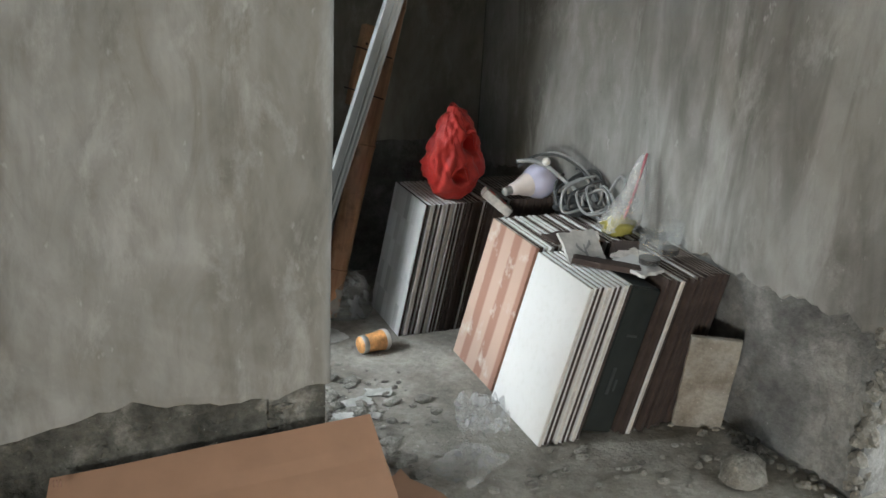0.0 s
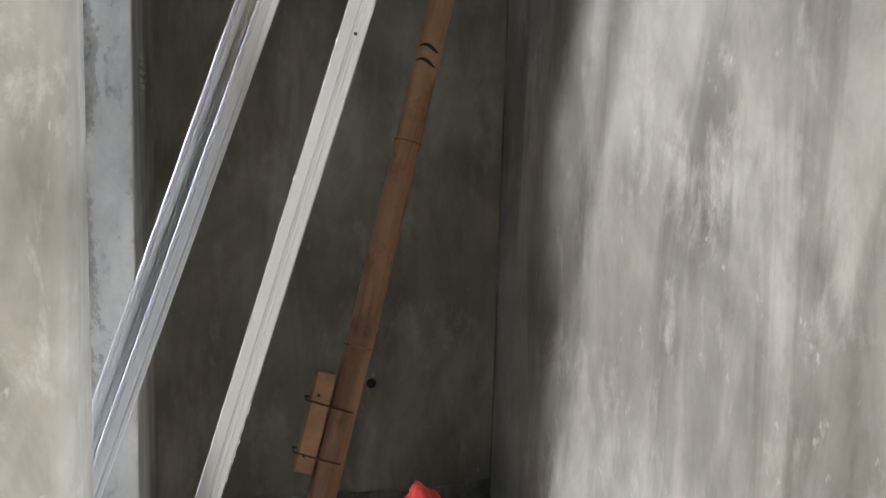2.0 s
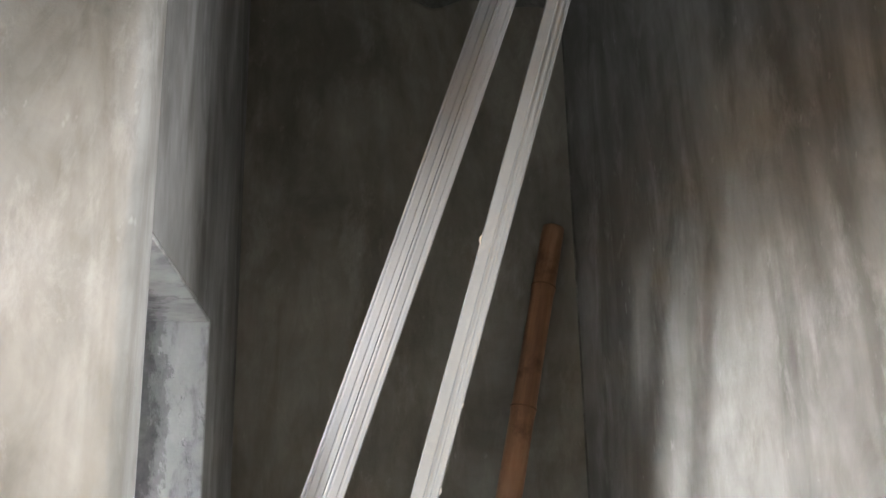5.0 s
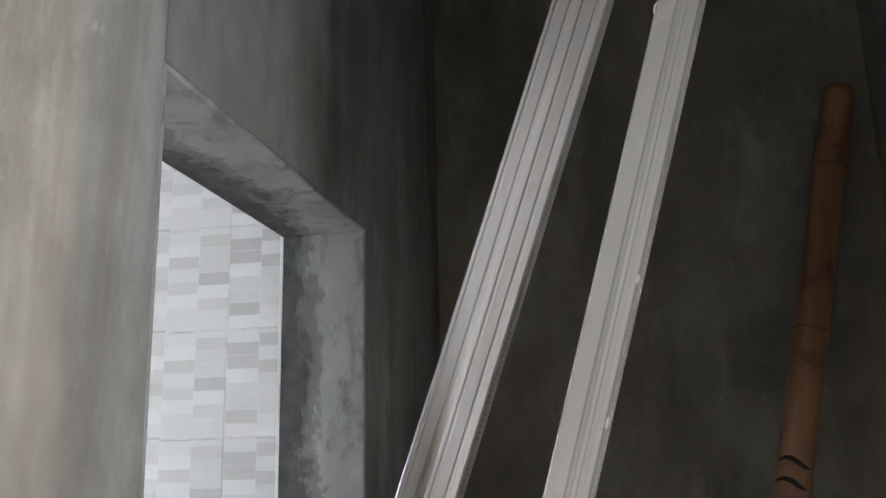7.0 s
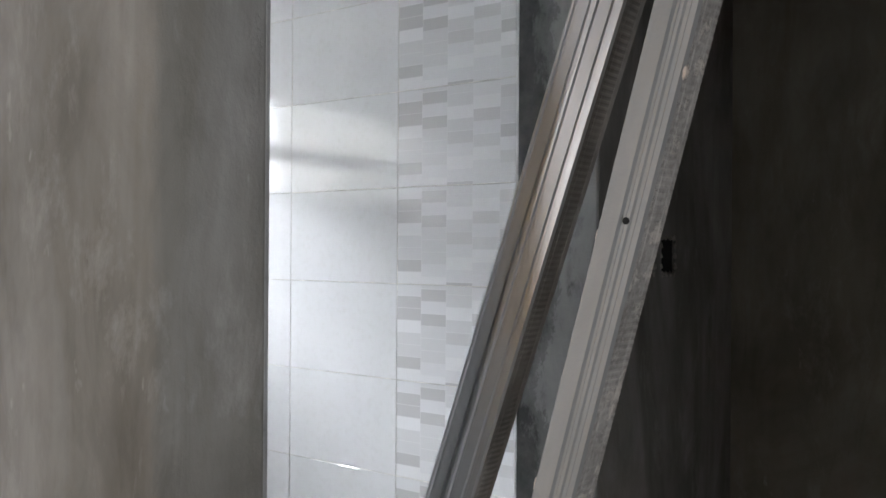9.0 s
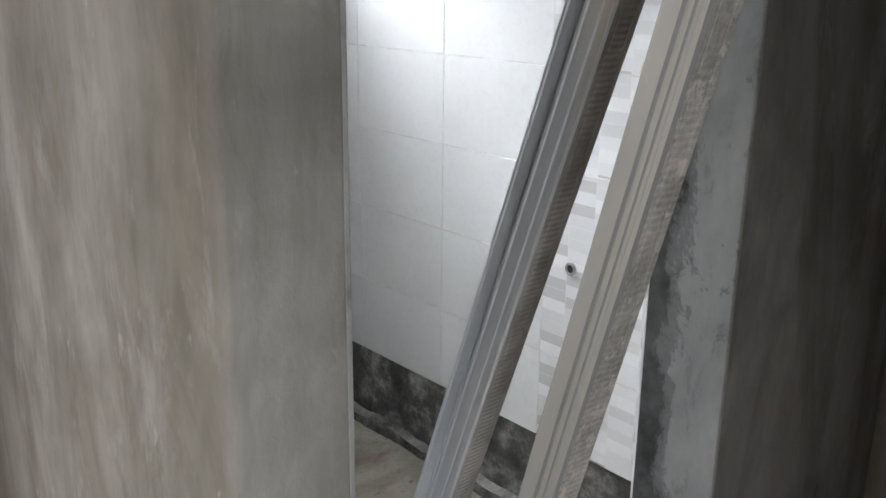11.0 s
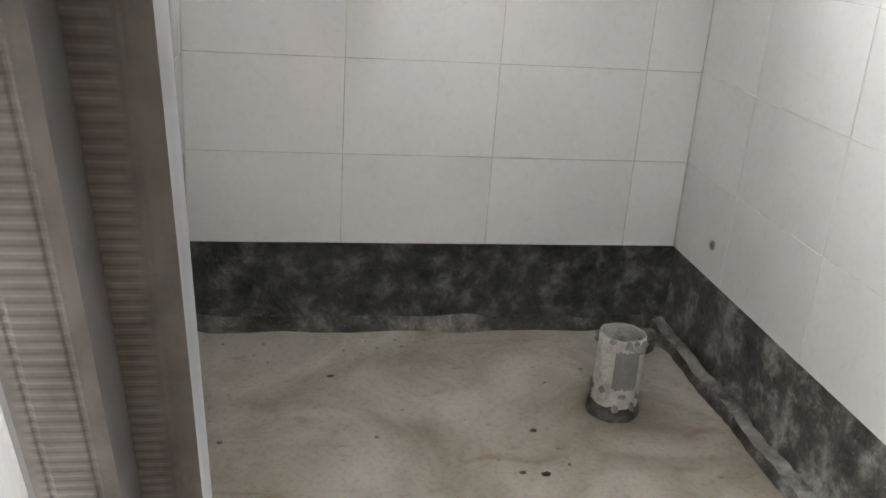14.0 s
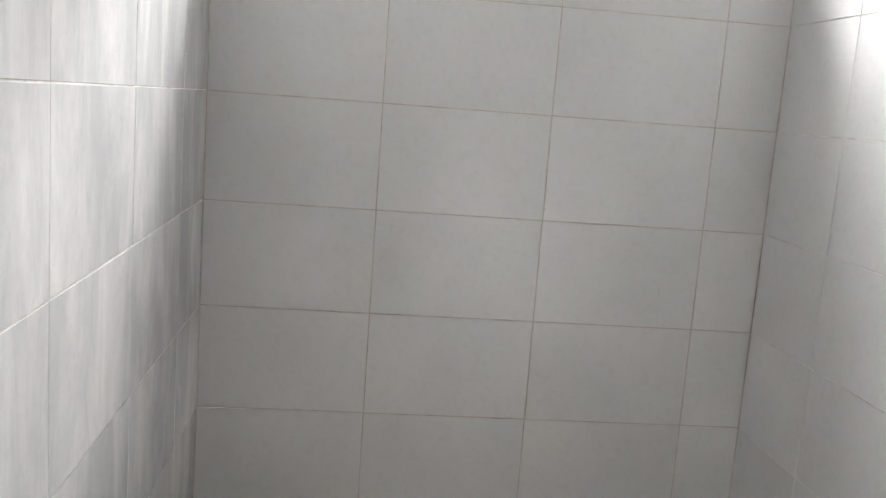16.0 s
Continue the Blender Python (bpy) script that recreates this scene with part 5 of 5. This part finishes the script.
def black_bag():
    ob = holder("plastic_bag", "small knotted black plastic bag lying on the bathroom floor", "plastic bag", pose(-0.865, 1.135, 0.0, 0, 0, 15))

    def body(d):
        x, y, z = d.x * 0.082, d.y * 0.070, 0.046 + d.z * 0.046
        q = ((x + 0.004) ** 2 + (y + 0.012) ** 2) / 0.026 ** 2
        if d.z > 0:
            z -= 0.045 * math.exp(-q)
        return (x, y, z)
    bm = bmesh.new()
    crumpled(bm, body, 6, 0.030, 1.7, 5)
    for v in bm.verts:
        v.co.z = max(0.001, v.co.z)
    part("sack", bm, M_BLACKBAG, ob, smooth=True)
    bm = bmesh.new()
    ring = flowing([(0.035, 0.040, 0.075), (0.066, 0.052, 0.088), (0.098, 0.040, 0.066), (0.104, 0.010, 0.022), (0.078, -0.020, 0.012)], 5)
    rows_ = []
    for k, q in enumerate(ring):
        w = 0.015 + 0.006 * math.sin(k * 1.3)
        rows_.append([bm.verts.new(q + Vector(o)) for o in ((-w * 0.5, w * 0.4, w * 0.6), (0.004, 0.006, 0.008), (w * 0.5, -w * 0.4, -w * 0.3), (-0.003, -0.004, -0.004))])
    for a, c in zip(rows_, rows_[1:]):
        for k in range(4):
            bm.faces.new((a[k], a[(k + 1) % 4], c[(k + 1) % 4], c[k]))
    part("handle_loop", bm, M_BLACKBAG, ob)
    bm = bmesh.new()
    tube(bm, [(-0.03, 0.02, 0.080), (-0.01, 0.035, 0.096), (0.02, 0.045, 0.088), (0.05, 0.048, 0.078)], [0.006, 0.011, 0.008, 0.006], 6)
    part("knot", bm, M_BLACKBAG, ob)


black_bag()


def outlet(x, z, r):
    ob = holder("pipe_outlet", "dark round water pipe outlet in the tiled wall", "pipe outlet", pose(x, BR, z, 90, 0, 0), group="water outlets")
    bm = bmesh.new()
    lathe(bm, [(r, -0.002), (r * 1.05, 0.003), (r * 0.8, 0.006), (r * 0.62, 0.004), (r * 0.6, -0.004)], 18)
    part("rim", bm, M_PVCCLEAN, ob, "grey worn rim", smooth=True)
    # near-black disc in place of the shaded bore
    bm = bmesh.new()
    c = lathe(bm, [(r * 0.62, 0.0012), (0.0005, 0.0012)], 18)
    part("bore", bm, M_HOLE_SHADE, ob, "dark bore")


outlet(-1.826, 0.357, 0.013)
outlet(-0.857, 0.768, 0.017)

for i in range(15):
    ob = stack_tile("pale" if i % 4 else "plain", -0.68, 0.0, 0, "tile stack in the bathroom")
    ob.matrix_world = pose(-0.675, 0.350 - i * 0.0105, 0.0, 0, 0, 0) @ pose(0, 0, 0, -4 - (3 if i == 0 else 0), 0, 0) @ pose(0, 0, 0, 0, 0, -90)
bm = bmesh.new()
random.seed(44)
for k in range(260):
    x, y = random.uniform(-2.0, -0.2), random.uniform(0.25, 1.5)
    s = random.choice((0.0015, 0.002, 0.002, 0.003, 0.004, 0.006)) * (1.2 if x > -1.1 else 0.8)
    lump(bm, (x, y, s * 0.35), (s, s * random.uniform(0.6, 1.6), s * 0.6), k, 1, 0.5)
thing("bathroom_grit", bm, M_RUBBLE, "scattered mortar crumbs on the bathroom screed", "grit", kind="stuff")
bm = bmesh.new()
for x, y, s in ((-1.525, 1.015, 0.010), (-1.80, 0.55, 0.009), (-1.35, 1.0, 0.012), (-1.36, 0.95, 0.008), (-1.2, 0.86, 0.007), (-1.75, 1.1, 0.006), (-0.98, 1.28, 0.009), (-0.95, 1.31, 0.007)):
    lump(bm, (x, y, s * 0.2), (s * 0.6, s * 0.9, s * 0.35), x * 7, 2, 0.6)
thing("dark_crumbs", bm, M_DARKBAND, "few dark dirt crumbs on the bathroom screed", "grit", kind="stuff")
# mortar lumps in the far corner behind the pipe
bm = bmesh.new()
for k in range(26):
    s = random.uniform(0.012, 0.034)
    lump(bm, (-2.02 + min(0.09, abs(random.gauss(0, 0.045))), 1.52 - abs(random.gauss(0, 0.05)), s * 0.3), (s, s, s * 0.6), k + 90, 2, 0.4)
thing("corner_mortar", bm, M_BASE, "grey mortar splashes heaped in the bathroom corner", "mortar", kind="stuff", smooth=True)

# small marks on the right wall; two near-black lumps stand for the slots
mark = holder("wall_mark", "two small black slots scratched through the plaster", "wall mark", RIGHT @ pose(1.645, -0.0122, 1.045))
mark["kind"] = "structure"
for k, x in enumerate((-0.006, 0.006)):
    bm = bmesh.new()
    lump(bm, (x, 0, 0.004 * k), (0.0025, 0.0015, 0.013), k, 2, 0.3)
    part("slot", bm, M_HOLE_SHADE, mark)

# ---- the tiles of the bathroom walls, one piece each ----


def tile_mesh(name, w, h, material):
    """A glazed tile standing in local x and z, its face towards -y, its back at y = 0."""
    bm = bmesh.new()
    x, z, c = w / 2, h / 2, 0.0007
    back = [bm.verts.new(p) for p in ((-x, 0, -z), (x, 0, -z), (x, 0, z), (-x, 0, z))]
    side = [bm.verts.new((v.co.x, -T + c, v.co.z)) for v in back]
    face = [bm.verts.new((v.co.x - math.copysign(c, v.co.x), -T, v.co.z - math.copysign(c, v.co.z))) for v in back]
    for a, b in ((back, side), (side, face)):
        for i in range(4):
            j = (i + 1) % 4
            bm.faces.new((a[i], a[j], b[j], b[i]))
    bm.faces.new(face)
    bmesh.ops.recalc_face_normals(bm, faces=bm.faces[:])
    return mesh_of(name, bm, material)


TILES = {}
JOINT = 0.0019


def lay(u0, u1, z0, z1, place, parent, material, name="tile"):
    w, h = round(u1 - u0 - JOINT, 4), round(z1 - z0 - JOINT, 4)
    if w < 0.01 or h < 0.01:
        return
    key = (w, h, material.name)
    if key not in TILES:
        TILES[key] = tile_mesh(name, w, h, material)
    ob = new(name, TILES[key])
    m = place((u0 + u1) / 2, (z0 + z1) / 2)
    tilt = pose(0, random.uniform(-0.0003, 0.0003), 0, random.gauss(0, 0.05), random.gauss(0, 0.04), random.gauss(0, 0.05))
    ob.matrix_world = m @ tilt
    ob.parent = parent
    return ob


def courses():
    z = Z0
    while z < 2.70:
        yield z, min(z + TH, 2.715)
        z += TH


end = bpy.data.objects["wall_bathroom_end"]
for z0, z1 in courses():
    spans = [(z0, z1)] if z1 <= WZ0 or z0 >= WZ1 else [s for s in ((z0, min(z1, WZ0)), (max(z0, WZ1), z1)) if s[1] - s[0] > 0.02]
    for u0, u1 in ((BL, BL + TW), (BL + TW, BL + 2 * TW), (BL + 2 * TW, BL + 3 * TW), (BL + 3 * TW, BR)):
        for a, b in spans:
            lay(u0, u1, a, b, lambda u, z: pose(BX - T, u, z, 0, 0, 90), end, M_TILE)
far = bpy.data.objects["wall_bathroom_far"]
for z0, z1 in courses():
    for u0, u1, m in ((BX, -1.75, M_TILE), (-1.75, -1.35, M_TILE), (-1.35, -0.95, M_TILE), (-0.95, -0.55, M_MOSAIC), (-0.55, -0.15, M_MOSAIC)):
        lay(u0, u1, z0, z1, lambda u, z: pose(u, BR + T, z), far, m, "tile" if m is M_TILE else "mosaic_tile")
near = bpy.data.objects["wall_partition"]
for z0, z1 in courses():
    for u0, u1 in ((BX, -1.785), (-1.785, -1.385), (-1.385, -0.985), (-0.985, -0.585), (-0.585, -0.185)):
        lay(u0, u1, z0, z1, lambda u, z: pose(u, BL - T, z, 0, 0, 180), near, M_TILE_DIMMED)
